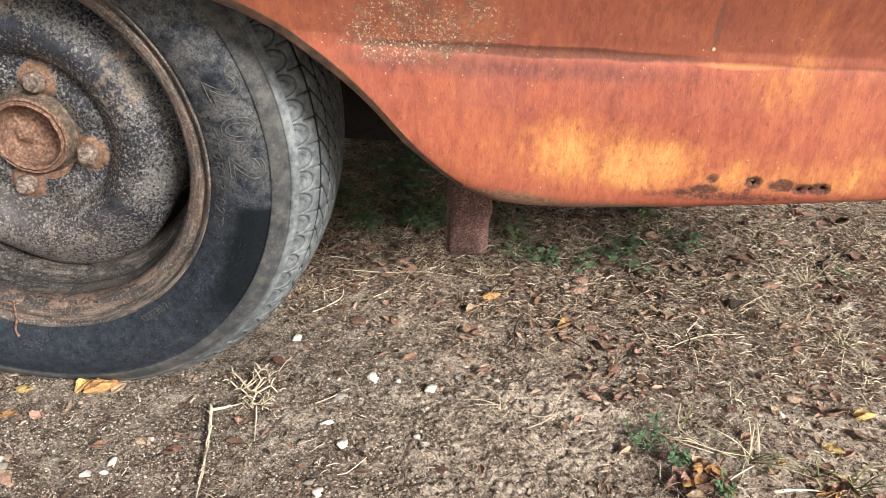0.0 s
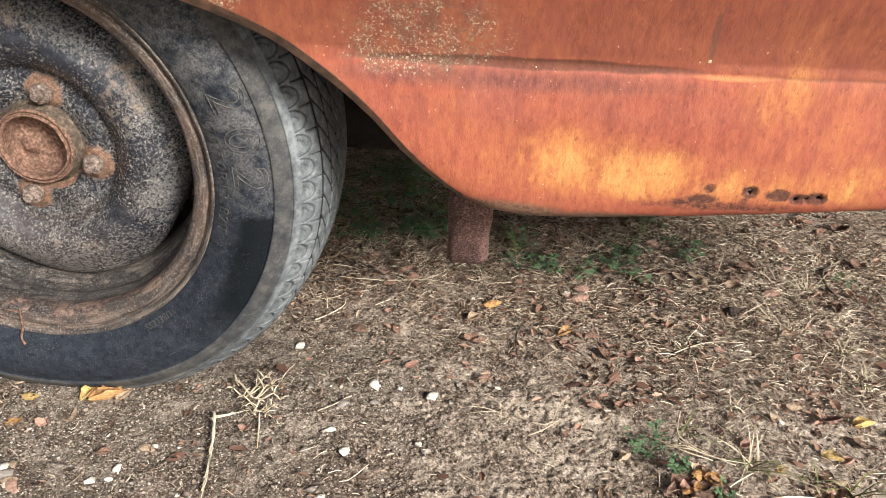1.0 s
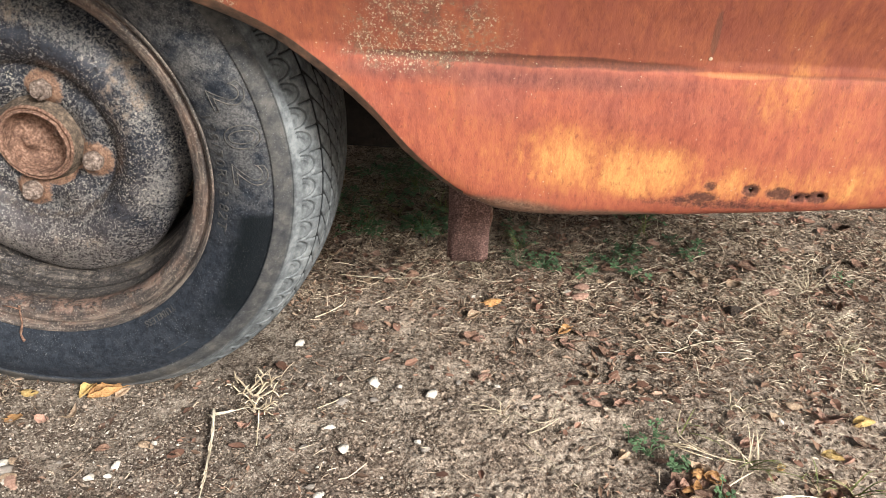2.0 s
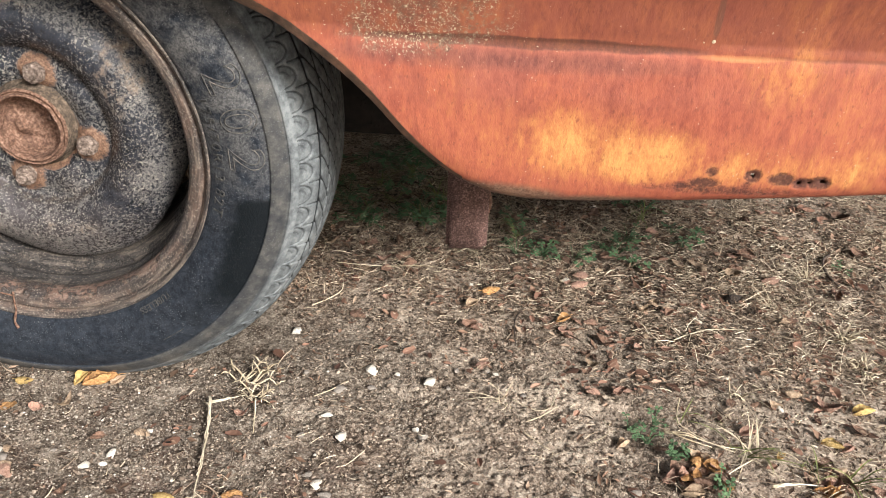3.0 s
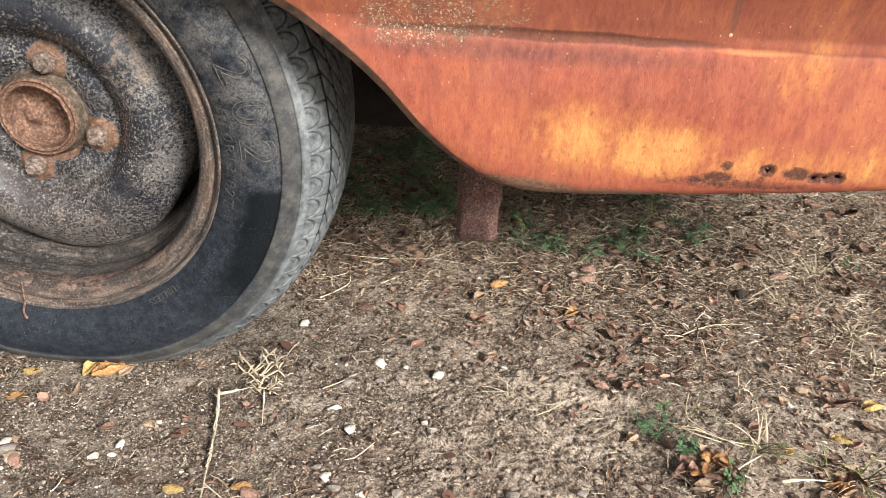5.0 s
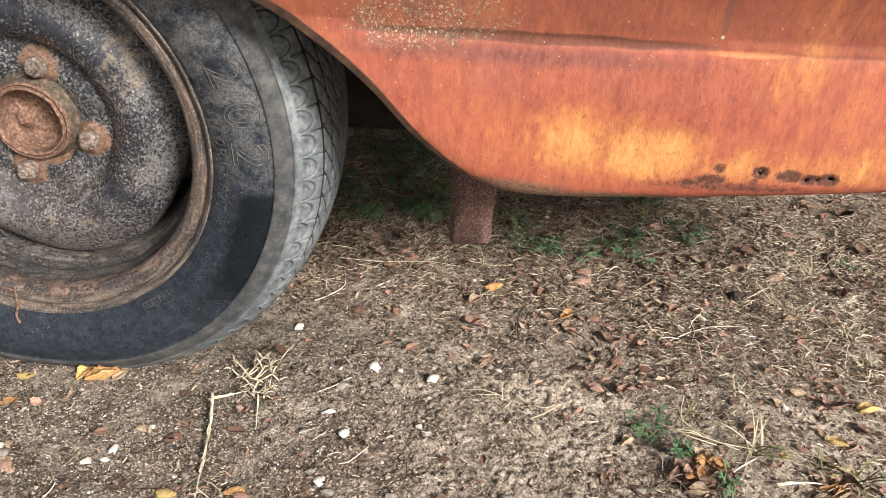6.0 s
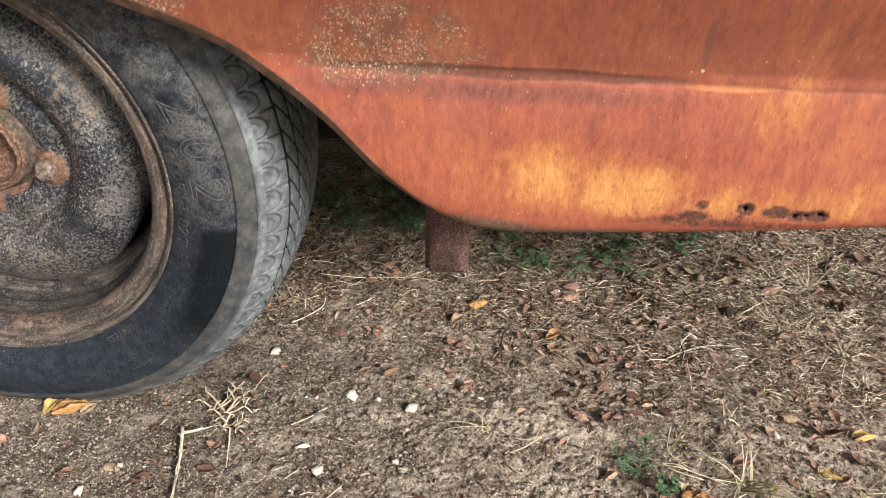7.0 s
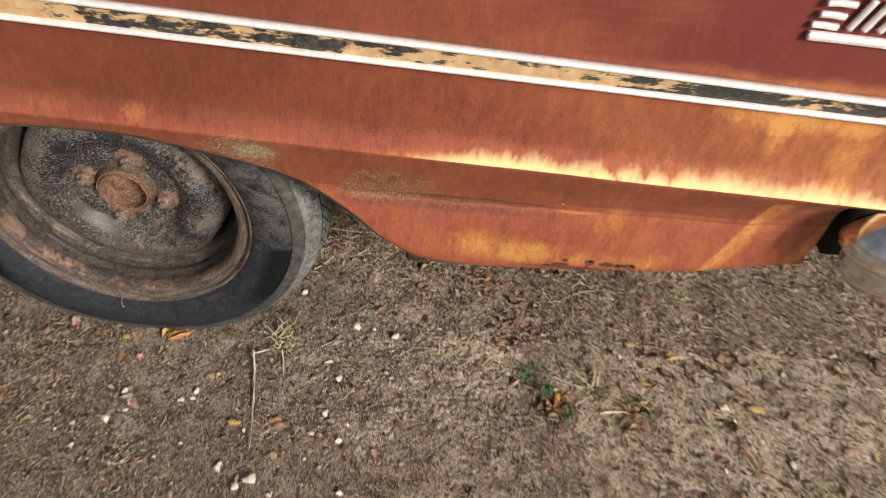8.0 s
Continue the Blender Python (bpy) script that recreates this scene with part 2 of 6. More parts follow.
    # pale specks of lichen
    lots = m.span(m.math("ADD", m.noise(55, 4, 0.7), m.math("MULTIPLY", dusty, 0.10)), 0.46, 0.62)
    crust = m.span(m.math("ADD", m.noise(640, 4, 0.75, twist=0.6), m.math("MULTIPLY", lots, 0.10)), 0.655, 0.70)
    big = m.span(m.math("SUBTRACT", m.cells(230), m.math("MULTIPLY", m.noise(520, 4, 0.75, twist=0.8), 0.50)), -0.03, -0.09)
    pale = m.math("MULTIPLY", m.math("MAXIMUM", crust, big), m.math("MULTIPLY", lots, m.span(dusty, 0.05, 0.75)))
    chips = m.span(m.math("ADD", m.cells(230), m.math("MULTIPLY", m.noise(470, 4, 0.75, twist=0.8), 1.25)), 0.70, 0.62)
    where = m.math("ADD", m.noise(30, 3, 0.6), m.math("MULTIPLY", m.blob(x, z, 0.35, 0.365, 0.13, 0.05), 0.12))
    sparse = m.math("MULTIPLY", m.math("MULTIPLY", chips, m.span(where, 0.545, 0.60)), m.math("MULTIPLY_ADD", m.span(above, 0.50, 0.46), 0.8, 0.2))
    pale = m.math("MAXIMUM", pale, m.math("MULTIPLY", sparse, 0.85))
    pale = m.math("MAXIMUM", pale, m.span(m.blob(x, z, 0.5785, 0.3865, 0.0016, 0.0016), 0.1, 0.5))
    base = m.mix(pale, base, m.ramp(fine, [(0.35, (0.30, 0.22, 0.135)), (0.6, (0.58, 0.48, 0.33))]))
    # rust round the holes
    ring = 0.0
    for cx, cz, rx, rz, much in ((0.630, 0.2845, 0.0085, 0.0072, 1.0), (0.652, 0.2828, 0.0135, 0.0072, 1.0), (0.668, 0.2800, 0.011, 0.0065, 0.9), (0.680, 0.2812, 0.012, 0.0070, 1.0),
                                 (0.594, 0.2760, 0.016, 0.0065, 0.85), (0.578, 0.2725, 0.012, 0.005, 0.75), (0.5985, 0.2865, 0.0065, 0.0060, 0.75), (0.610, 0.270, 0.09, 0.006, 0.55), (0.627, 0.275, 0.006, 0.006, 0.6)):
        ring = m.math("MAXIMUM", ring, m.math("MULTIPLY", m.blob(x, z, cx, cz, rx, rz), much))
    rust = m.math("MULTIPLY", m.span(m.math("ADD", ring, m.math("MULTIPLY", m.math("SUBTRACT", m.noise(210, 5, 0.75), 0.5), 1.5)), 0.10, 0.75), m.span(ring, 0.0, 0.25))
    base = m.mix(m.math("MULTIPLY", rust, 0.92), base, m.ramp(m.math("ADD", m.math("MULTIPLY", fine, 0.6), m.math("MULTIPLY", mottle, 0.4)), [(0.36, (0.030, 0.014, 0.012)), (0.52, (0.072, 0.028, 0.021)), (0.66, (0.16, 0.075, 0.050))]))
    m.colour(m.mix(0.14, base, (0.03, 0.018, 0.014)))
    m.rough(m.math("ADD", m.math("MULTIPLY_ADD", mottle, 0.3, 0.38), m.math("MULTIPLY", m.math("MAXIMUM", m.math("MAXIMUM", rust, pale), m.math("MAXIMUM", fold, dull)), 0.4)))
    m.bump(m.math("ADD", m.math("ADD", mottle, m.math("MULTIPLY", pale, 1.2)), m.math("MULTIPLY", rust, -1.2)), 0.0009, 0.55)
    m.bump(m.noise(22, 3), 0.004, 0.22)
    return m.mat


def edge_material():
    m = Nodes("grimy_panel_edge", 0.75)
    f = m.noise(70, 5, 0.65)
    m.colour(m.ramp(f, [(0.3, (0.045, 0.029, 0.020)), (0.5, (0.115, 0.066, 0.042)), (0.7, (0.21, 0.105, 0.063))]))
    m.bump(f, 0.002, 0.6)
    return m.mat


def rust_material(name, dark, mid, light, scale=90):
    m = Nodes(name, 0.85, 0.0, 0.3)
    f, g = m.noise(scale, 3, 0.65), m.noise(scale * 0.18, 4, 0.6)
    c = m.ramp(f, [(0.30, dark), (0.50, mid), (0.70, light)])
    m.colour(m.mix(m.math("MULTIPLY", m.span(g, 0.45, 0.7), 0.55), c, dark))
    pit = m.span(m.noise(scale * 1.7, 3, 0.7), 0.44, 0.36)
    m.bump(m.math("SUBTRACT", f, m.math("MULTIPLY", pit, 0.5)), 0.0011, 0.8)
    return m.mat


def disc_material():
    """Black wheel enamel, dusty, chipped and rusting from the middle."""
    m = Nodes("chipped_black_wheel_enamel", 0.35)
    x, _, z = m.xyz()
    r = m.math("SQRT", m.math("ADD", m.math("MULTIPLY", x, x), m.math("MULTIPLY", z, z)))
    f, g, h = m.noise(130, 6, 0.72), m.noise(17, 5, 0.62), m.noise(520, 5, 0.78)
    c = m.ramp(f, [(0.36, (0.008, 0.010, 0.015)), (0.62, (0.026, 0.030, 0.040))])
    # greyish dust in flecks, thickest on the outer roll and low down
    thick = m.math("ADD", m.math("MULTIPLY", m.span(r, 0.088, 0.125), 0.05), m.math("MULTIPLY", m.span(z, 0.02, -0.09), -0.012))
    fleck = m.math("ADD", m.math("ADD", thick, m.math("MULTIPLY", m.math("SUBTRACT", g, 0.5), 0.42)), m.noise(340, 6, 0.82, twist=0.15))
    # the inner slope of the roll has kept its black, more so above
    clean = m.math("MULTIPLY", m.math("MULTIPLY", m.span(r, 0.071, 0.078), m.span(m.math("ADD", r, m.math("MULTIPLY", m.math("SUBTRACT", g, 0.5), 0.04)), 0.114, 0.098)), m.math("MULTIPLY_ADD", m.span(z, -0.06, 0.03), 0.55, 0.45))
    fleck = m.math("SUBTRACT", fleck, m.math("MULTIPLY", clean, 0.085))
    film = m.span(fleck, 0.510, 0.580)
    c = m.mix(m.math("MULTIPLY", film, 0.70), c, m.ramp(h, [(0.40, (0.062, 0.062, 0.062)), (0.60, (0.27, 0.252, 0.228))]))
    # a thin even film over all, browner low down
    haze = m.math("MULTIPLY", m.span(m.noise(11, 5, 0.68), 0.34, 0.66), m.math("MULTIPLY_ADD", m.span(z, 0.04, -0.10), 0.26, 0.05))
    c = m.mix(haze, c, m.ramp(f, [(0.38, (0.075, 0.055, 0.045)), (0.62, (0.165, 0.122, 0.098))]))
    # tan rust stains in a few broad patches
    tan = m.math("ADD", m.math("MULTIPLY", m.blob(x, z, 0.100, 0.058, 0.032, 0.070), 1.05), m.math("MULTIPLY", m.blob(x, z, 0.03, -0.100, 0.075, 0.022), 0.7))
    tan = m.math("ADD", tan, m.math("MULTIPLY", m.blob(x, z, -0.01, 0.120, 0.09, 0.024), 1.0))
    tan = m.span(m.math("ADD", tan, m.math("MULTIPLY", m.math("SUBTRACT", m.noise(70, 6, 0.8), 0.5), 3.4)), 0.75, 1.35)
    c = m.mix(m.math("MULTIPLY", tan, 0.72), c, m.ramp(h, [(0.40, (0.12, 0.082, 0.058)), (0.60, (0.32, 0.235, 0.165))]))
    # pale chips and scratches
    chip = m.math("MULTIPLY", m.span(m.noise(400, 4, 0.75, twist=0.6), 0.56, 0.605), m.span(m.noise(26, 4, 0.6), 0.36, 0.55))
    c = m.mix(m.math("MULTIPLY", chip, 0.8), c, (0.36, 0.325, 0.275))
    near = m.math("ADD", r, m.math("MULTIPLY", m.math("SUBTRACT", g, 0.5), 0.05))
    spots = m.math("MULTIPLY", m.span(near, 0.047, 0.038), 0.8)
    for turn in NUT_TURNS:
        spots = m.math("MAXIMUM", spots, m.blob(x, z, 0.0535 * math.cos(radians(turn)), 0.0535 * math.sin(radians(turn)), 0.021, 0.021))
    spots = m.span(m.math("ADD", spots, m.math("MULTIPLY", m.math("SUBTRACT", f, 0.5), 1.1)), 0.20, 0.5)
    c = m.mix(m.math("MULTIPLY", spots, 0.92), c, m.ramp(m.math("ADD", m.math("MULTIPLY", f, 0.6), m.math("MULTIPLY", h, 0.4)), [(0.38, (0.055, 0.027, 0.016)), (0.5, (0.155, 0.080, 0.046)), (0.62, (0.28, 0.172, 0.11))]))
    # dirt caught in the crease round the flat middle
    crease = m.math("MULTIPLY", m.span(r, 0.0720, 0.0755), m.span(r, 0.0805, 0.0770))
    c = m.mix(m.math("MULTIPLY", m.math("MULTIPLY", crease, 0.7), m.span(f, 0.42, 0.58)), c, (0.075, 0.058, 0.043))
    m.colour(c)
    worn = m.math("MAXIMUM", m.math("MAXIMUM", film, tan), m.math("MAXIMUM", spots, chip))
    m.rough(m.math("MULTIPLY_ADD", worn, 0.55, 0.17))
    m.bump(m.math("ADD", f, m.math("MULTIPLY", h, 0.6)), 0.0010, 0.6)
    m.bump(worn, 0.0006, 0.5)
    return m.mat


def barrel_material():
    """Rim paint gone to rust, streaked along the rim, with flakes of black left."""
    m = Nodes("rusty_flaking_rim_paint", 0.65)
    f, h = m.noise(95, 6, 0.72), m.noise(480, 4, 0.75)
    along = m.noise(1.0, 5, 0.65, m.polar(5.0, 260, 260))
    _, y, z = m.xyz()
    deep = m.math("ADD", y, m.math("MULTIPLY", m.math("SUBTRACT", m.noise(30, 5, 0.68), 0.5), 0.020))
    tone = m.math("ADD", m.math("MULTIPLY", along, 0.66), m.math("ADD", m.math("MULTIPLY", f, 0.20), m.math("MULTIPLY", h, 0.14)))
    c = m.ramp(tone, [(0.40, (0.014, 0.012, 0.012)), (0.5, (0.050, 0.042, 0.037)), (0.59, (0.15, 0.122, 0.098))])
    brown = m.math("MULTIPLY", m.math("MULTIPLY", m.span(deep, -0.002, 0.010), m.span(deep, 0.030, 0.024)), m.math("MULTIPLY_ADD", m.span(m.noise(19, 5, 0.7), 0.40, 0.58), 0.75, 0.25))
    c = m.mix(m.math("MULTIPLY", brown, 0.9), c, m.ramp(tone, [(0.36, (0.045, 0.030, 0.024)), (0.5, (0.125, 0.076, 0.054)), (0.63, (0.24, 0.158, 0.118))]))
    pink = m.math("MULTIPLY", m.math("MULTIPLY", m.span(deep, 0.006, 0.013), m.span(deep, 0.028, 0.021)), m.math("MULTIPLY", m.span(z, -0.03, -0.12), m.span(f, 0.38, 0.52)))
    c = m.mix(m.math("MULTIPLY", pink, 0.8), c, m.ramp(f, [(0.40, (0.15, 0.085, 0.062)), (0.62, (0.33, 0.205, 0.155))]))
    black = m.math("MULTIPLY", m.span(m.math("ADD", m.noise(24, 5, 0.7), m.math("MULTIPLY", h, 0.16)), 0.575, 0.615), m.span(y, 0.004, 0.009))
    c = m.mix(m.math("MULTIPLY", black, 0.88), c, m.ramp(h, [(0.4, (0.014, 0.012, 0.013)), (0.62, (0.050, 0.043, 0.040))]))
    c = m.mix(m.math("MULTIPLY", m.math("MULTIPLY", m.span(deep, 0.030, 0.036), m.span(deep, 0.052, 0.045)), 0.7), c, (0.034, 0.030, 0.029))
    c = m.mix(m.math("MULTIPLY", m.span(h, 0.55, 0.62), 0.6), c, (0.29, 0.25, 0.20))
    m.colour(c)
    m.bump(tone, 0.0020, 0.8)
    m.bump(black, 0.0012, 0.8)
    m.bump(h, 0.0007, 0.7)
    return m.mat


def tyre_material():
    """Old rubber, dusty grey on the tread, black in a wedge beside the shoulder, scuffed on the wall."""
    m = Nodes("dusty_black_rubber", 0.72, spec=0.16)
    x, y, z = m.xyz()
    r = m.math("SQRT", m.math("ADD", m.math("MULTIPLY", x, x), m.math("MULTIPLY", z, z)))
    f, g, h = m.noise(120, 5, 0.65), m.noise(13, 4, 0.6), m.noise(520, 3, 0.6)
    c = m.ramp(m.math("ADD", m.math("MULTIPLY", f, 0.6), m.math("MULTIPLY", h, 0.4)), [(0.36, (0.008, 0.010, 0.014)), (0.62, (0.027, 0.033, 0.043))])
    # brownish dust, thick on the upper wall and thin below
    smear = m.noise(1.0, 5, 0.7, m.stretched(55, 30, 55))
    up = m.math("MULTIPLY", m.math("MULTIPLY_ADD", m.span(z, -0.08, 0.06), 0.80, 0.05), m.span(m.math("ADD", smear, m.math("MULTIPLY", f, 0.5)), 0.58, 0.92))
    c = m.mix(m.math("MULTIPLY", up, 0.85), c, m.ramp(h, [(0.38, (0.066, 0.065, 0.064)), (0.62, (0.170, 0.162, 0.150))]))
    # black wedge beside the shoulder, cut off straight above
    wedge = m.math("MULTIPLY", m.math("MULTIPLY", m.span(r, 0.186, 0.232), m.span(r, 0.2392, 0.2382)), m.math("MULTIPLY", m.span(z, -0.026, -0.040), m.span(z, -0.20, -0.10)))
    darkened = m.span(m.math("ADD", wedge, m.math("MULTIPLY", m.math("SUBTRACT", m.noise(26, 5, 0.7), 0.5), 1.3)), 0.20, 0.75)
    c = m.mix(m.math("MULTIPLY", darkened, 0.92), c, (0.0030, 0.0048, 0.0060))
    # dust on shoulder and tread
    tread = m.span(r, 0.2385, 0.2400)
    block = m.span(r, 0.252, 0.2575)
    grey = m.ramp(m.math("ADD", m.math("MULTIPLY", f, 0.6), m.math("MULTIPLY", g, 0.4)), [(0.36, (0.062, 0.068, 0.072)), (0.5, (0.130, 0.141, 0.145)), (0.62, (0.225, 0.240, 0.240))])
    band = m.ramp(m.math("ADD", m.math("MULTIPLY", f, 0.5), m.math("MULTIPLY", smear, 0.5)), [(0.38, (0.038, 0.039, 0.040)), (0.5, (0.062, 0.061, 0.058)), (0.62, (0.10, 0.095, 0.085))])
    grey = m.mix(m.math("MULTIPLY", m.span(y, 0.026, 0.034), 0.30), grey, (0.030, 0.031, 0.031))
    kept = m.math("MAXIMUM", m.span(z, -0.215, -0.12), m.span(x, 0.00, 0.15))
    patchy = m.math("MULTIPLY_ADD", m.span(m.math("ADD", smear, m.math("MULTIPLY", m.math("SUBTRACT", g, 0.5), 0.8)), 0.36, 0.60), 0.25, 0.70)
    c = m.mix(m.math("MULTIPLY", tread, m.math("MULTIPLY", m.math("MAXIMUM", patchy, block), m.math("MULTIPLY_ADD", kept, 0.86, 0.08))), c, m.mix(block, band, grey))
    low = m.math("MULTIPLY", m.span(z, -0.15, -0.26), m.span(g, 0.35, 0.6))
    c = m.mix(m.math("MULTIPLY", low, m.math("MULTIPLY", tread, 0.6)), c, (0.12, 0.105, 0.085))
    # grooves painted near black by depth: clean rubber and shade in one colour
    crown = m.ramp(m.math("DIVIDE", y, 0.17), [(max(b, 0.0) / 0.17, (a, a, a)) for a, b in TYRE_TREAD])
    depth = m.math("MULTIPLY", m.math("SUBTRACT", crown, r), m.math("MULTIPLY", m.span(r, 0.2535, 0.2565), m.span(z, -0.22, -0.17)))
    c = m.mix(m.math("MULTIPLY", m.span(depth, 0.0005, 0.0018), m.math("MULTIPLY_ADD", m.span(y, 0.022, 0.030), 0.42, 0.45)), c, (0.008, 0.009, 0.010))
    speck = m.math("MULTIPLY", m.span(m.noise(900, 3, 0.65), 0.615, 0.68), m.math("MULTIPLY_ADD", m.span(m.noise(45, 3), 0.4, 0.6), 0.6, 0.2))
    c = m.mix(m.math("MULTIPLY", speck, m.math("MULTIPLY_ADD", darkened, -0.5, 1.0)), c, (0.19, 0.195, 0.20))
    m.colour(c)
    m.rough(m.math("MULTIPLY_ADD", darkened, -0.08, 0.66))
    m.bump(f, 0.0011, 0.6)
    m.bump(h, 0.0006, 0.7)
    return m.mat


def soil_material():
    m = Nodes("dry_sandy_soil", 0.95, spec=0.15)
    x, y, _ = m.xyz()
    a, b, c3, d = m.noise(3.2, 4, 0.55), m.noise(24, 5, 0.65), m.noise(120, 6, 0.75), m.noise(330, 6, 0.82)
    v = m.math("ADD", m.math("MULTIPLY", b, 0.28), m.math("ADD", m.math("MULTIPLY", c3, 0.30), m.math("MULTIPLY", d, 0.42)))
    pale = m.ramp(v, [(0.40, (0.040, 0.029, 0.021)), (0.45, (0.18, 0.134, 0.099)), (0.505, (0.385, 0.302, 0.23)), (0.57, (0.68, 0.57, 0.455))])
    dark = m.ramp(v, [(0.40, (0.034, 0.024, 0.018)), (0.455, (0.20, 0.148, 0.110)), (0.52, (0.48, 0.370, 0.280)), (0.59, (0.76, 0.625, 0.49))])
    # darker, richer earth under the litter and beneath the car
    litter = m.math("MULTIPLY", m.span(m.math("ADD", y, m.math("MULTIPLY", m.math("SUBTRACT", a, 0.5), 0.5)), 0.02, 0.20), m.span(m.math("ADD", m.math("ADD", y, m.math("MULTIPLY", m.math("ABSOLUTE", x), 0.5)), m.math("MULTIPLY", m.noise(1.1, 4), 1.6)), 3.4, 2.0))
    litter = m.math("MAXIMUM", litter, m.math("MULTIPLY", m.span(m.noise(0.7, 5, 0.6), 0.50, 0.62), m.span(m.math("ADD", m.math("ABSOLUTE", x), m.math("ABSOLUTE", y)), 1.6, 2.6)))
    c = m.mix(m.math("MULTIPLY", litter, 0.92), pale, dark)
    # greyer, darker earth round the wheel's foot; its dimmer light is painted in
    darkened = m.math("MULTIPLY", m.blob(m.math("ADD", x, m.math("MULTIPLY", m.math("SUBTRACT", a, 0.5), 0.5)), y, -0.02, -0.05, 0.46, 0.46), m.span(b, 0.28, 0.55))
    darkened = m.span(darkened, 0.05, 0.7)
    c = m.mix(m.math("MULTIPLY", darkened, 0.75), c, m.ramp(v, [(0.41, (0.030, 0.024, 0.019)), (0.50, (0.11, 0.088, 0.070)), (0.58, (0.29, 0.245, 0.20))]))
    stain = m.span(m.math("ADD", m.noise(9, 5, 0.68), m.math("MULTIPLY", m.math("SUBTRACT", b, 0.5), 0.6)), 0.55, 0.68)
    c = m.mix(m.math("MULTIPLY", stain, 0.5), c, m.ramp(d, [(0.4, (0.040, 0.027, 0.020)), (0.62, (0.15, 0.108, 0.080))]))
    tan = m.span(m.math("ADD", m.noise(5.5, 5, 0.7), m.math("MULTIPLY", m.math("SUBTRACT", b, 0.5), 0.5)), 0.53, 0.64)
    c = m.mix(m.math("MULTIPLY", tan, m.math("MULTIPLY_ADD", m.blob(x, y, 0.95, -0.1, 0.7, 0.6), 0.5, 0.2)), c, m.ramp(v, [(0.41, (0.20, 0.148, 0.110)), (0.5, (0.46, 0.365, 0.28)), (0.58, (0.72, 0.60, 0.47))]))
    # pale sand in two patches; the rear one also carries brighter light
    sand = m.math("MULTIPLY", m.math("MAXIMUM", m.math("MINIMUM", m.math("MULTIPLY", m.blob(x, y, 1.08, -0.15, 0.46, 0.36), 2.0), 1.0), m.math("MULTIPLY", m.blob(x, y, 0.50, 0.014, 0.10, 0.034), 1.5)), m.span(b, 0.30, 0.48))
    c = m.mix(m.math("MULTIPLY", sand, 0.9), c, m.ramp(d, [(0.38, (0.40, 0.305, 0.23)), (0.62, (0.80, 0.66, 0.52))]))
    ruddy = m.math("MULTIPLY", m.span(m.noise(9, 5, 0.7), 0.49, 0.60), m.math("MULTIPLY", m.span(y, -0.02, -0.16), m.span(y, -0.9, -0.5)))
    c = m.mix(m.math("MULTIPLY", ruddy, 0.5), c, m.ramp(d, [(0.40, (0.10, 0.055, 0.042)), (0.62, (0.38, 0.24, 0.185))]))
    humus = m.math("MULTIPLY", m.span(m.math("ADD", m.noise(190, 6, 0.8), m.math("MULTIPLY", m.math("SUBTRACT", b, 0.5), 0.35)), 0.50, 0.43), m.math("SUBTRACT", 1.0, m.math("MULTIPLY", sand, 0.7)))
    c = m.mix(m.math("MULTIPLY", humus, 0.68), c, m.ramp(d, [(0.40, (0.022, 0.015, 0.011)), (0.62, (0.105, 0.074, 0.053))]))
    grit = m.math("MULTIPLY", m.span(m.noise(480, 4, 0.78), 0.55, 0.62), m.span(m.noise(11, 3), 0.30, 0.55))
    c = m.mix(m.math("MULTIPLY", grit, 0.8), c, (0.62, 0.55, 0.45))
    pores = m.span(m.noise(360, 4, 0.78), 0.455, 0.37)
    c = m.mix(m.math("MULTIPLY", pores, 0.75), c, (0.045, 0.034, 0.027))
    # lightened towards the car's rear, standing in for the stronger light there
    paled = m.math("MULTIPLY", m.span(m.math("ADD", x, m.math("MULTIPLY", m.math("SUBTRACT", a, 0.5), 0.7)), 0.52, 0.95), m.span(m.math("ADD", y, m.math("MULTIPLY", m.math("SUBTRACT", b, 0.5), 0.3)), 0.34, 0.06))
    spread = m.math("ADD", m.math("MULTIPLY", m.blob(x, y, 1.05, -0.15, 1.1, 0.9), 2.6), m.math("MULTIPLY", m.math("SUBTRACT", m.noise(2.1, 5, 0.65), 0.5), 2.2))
    paled = m.math("MULTIPLY", paled, m.span(spread, 0.15, 0.75))
    c = m.mix(m.math("MULTIPLY", paled, 0.88), c, m.ramp(v, [(0.41, (0.15, 0.105, 0.078)), (0.46, (0.42, 0.325, 0.25)), (0.52, (0.68, 0.55, 0.435)), (0.58, (0.85, 0.73, 0.60))]))
    m.colour(c)
    m.bump(c3, 0.0045, 0.9)
    m.bump(d, 0.0024, 1.0)
    m.bump(m.noise(1500, 3, 0.7), 0.0008, 0.9)
    return m.mat


def island_material(name, stops, rough=0.8, scale=300):
    m = Nodes(name, rough, spec=0.25)
    c = m.ramp(m.per_island(), stops)
    f = m.noise(scale, 3, 0.6)
    m.colour(m.mix(m.math("MULTIPLY", m.span(f, 0.4, 0.7), 0.3), c, (0.10, 0.07, 0.045)))
    return m.mat


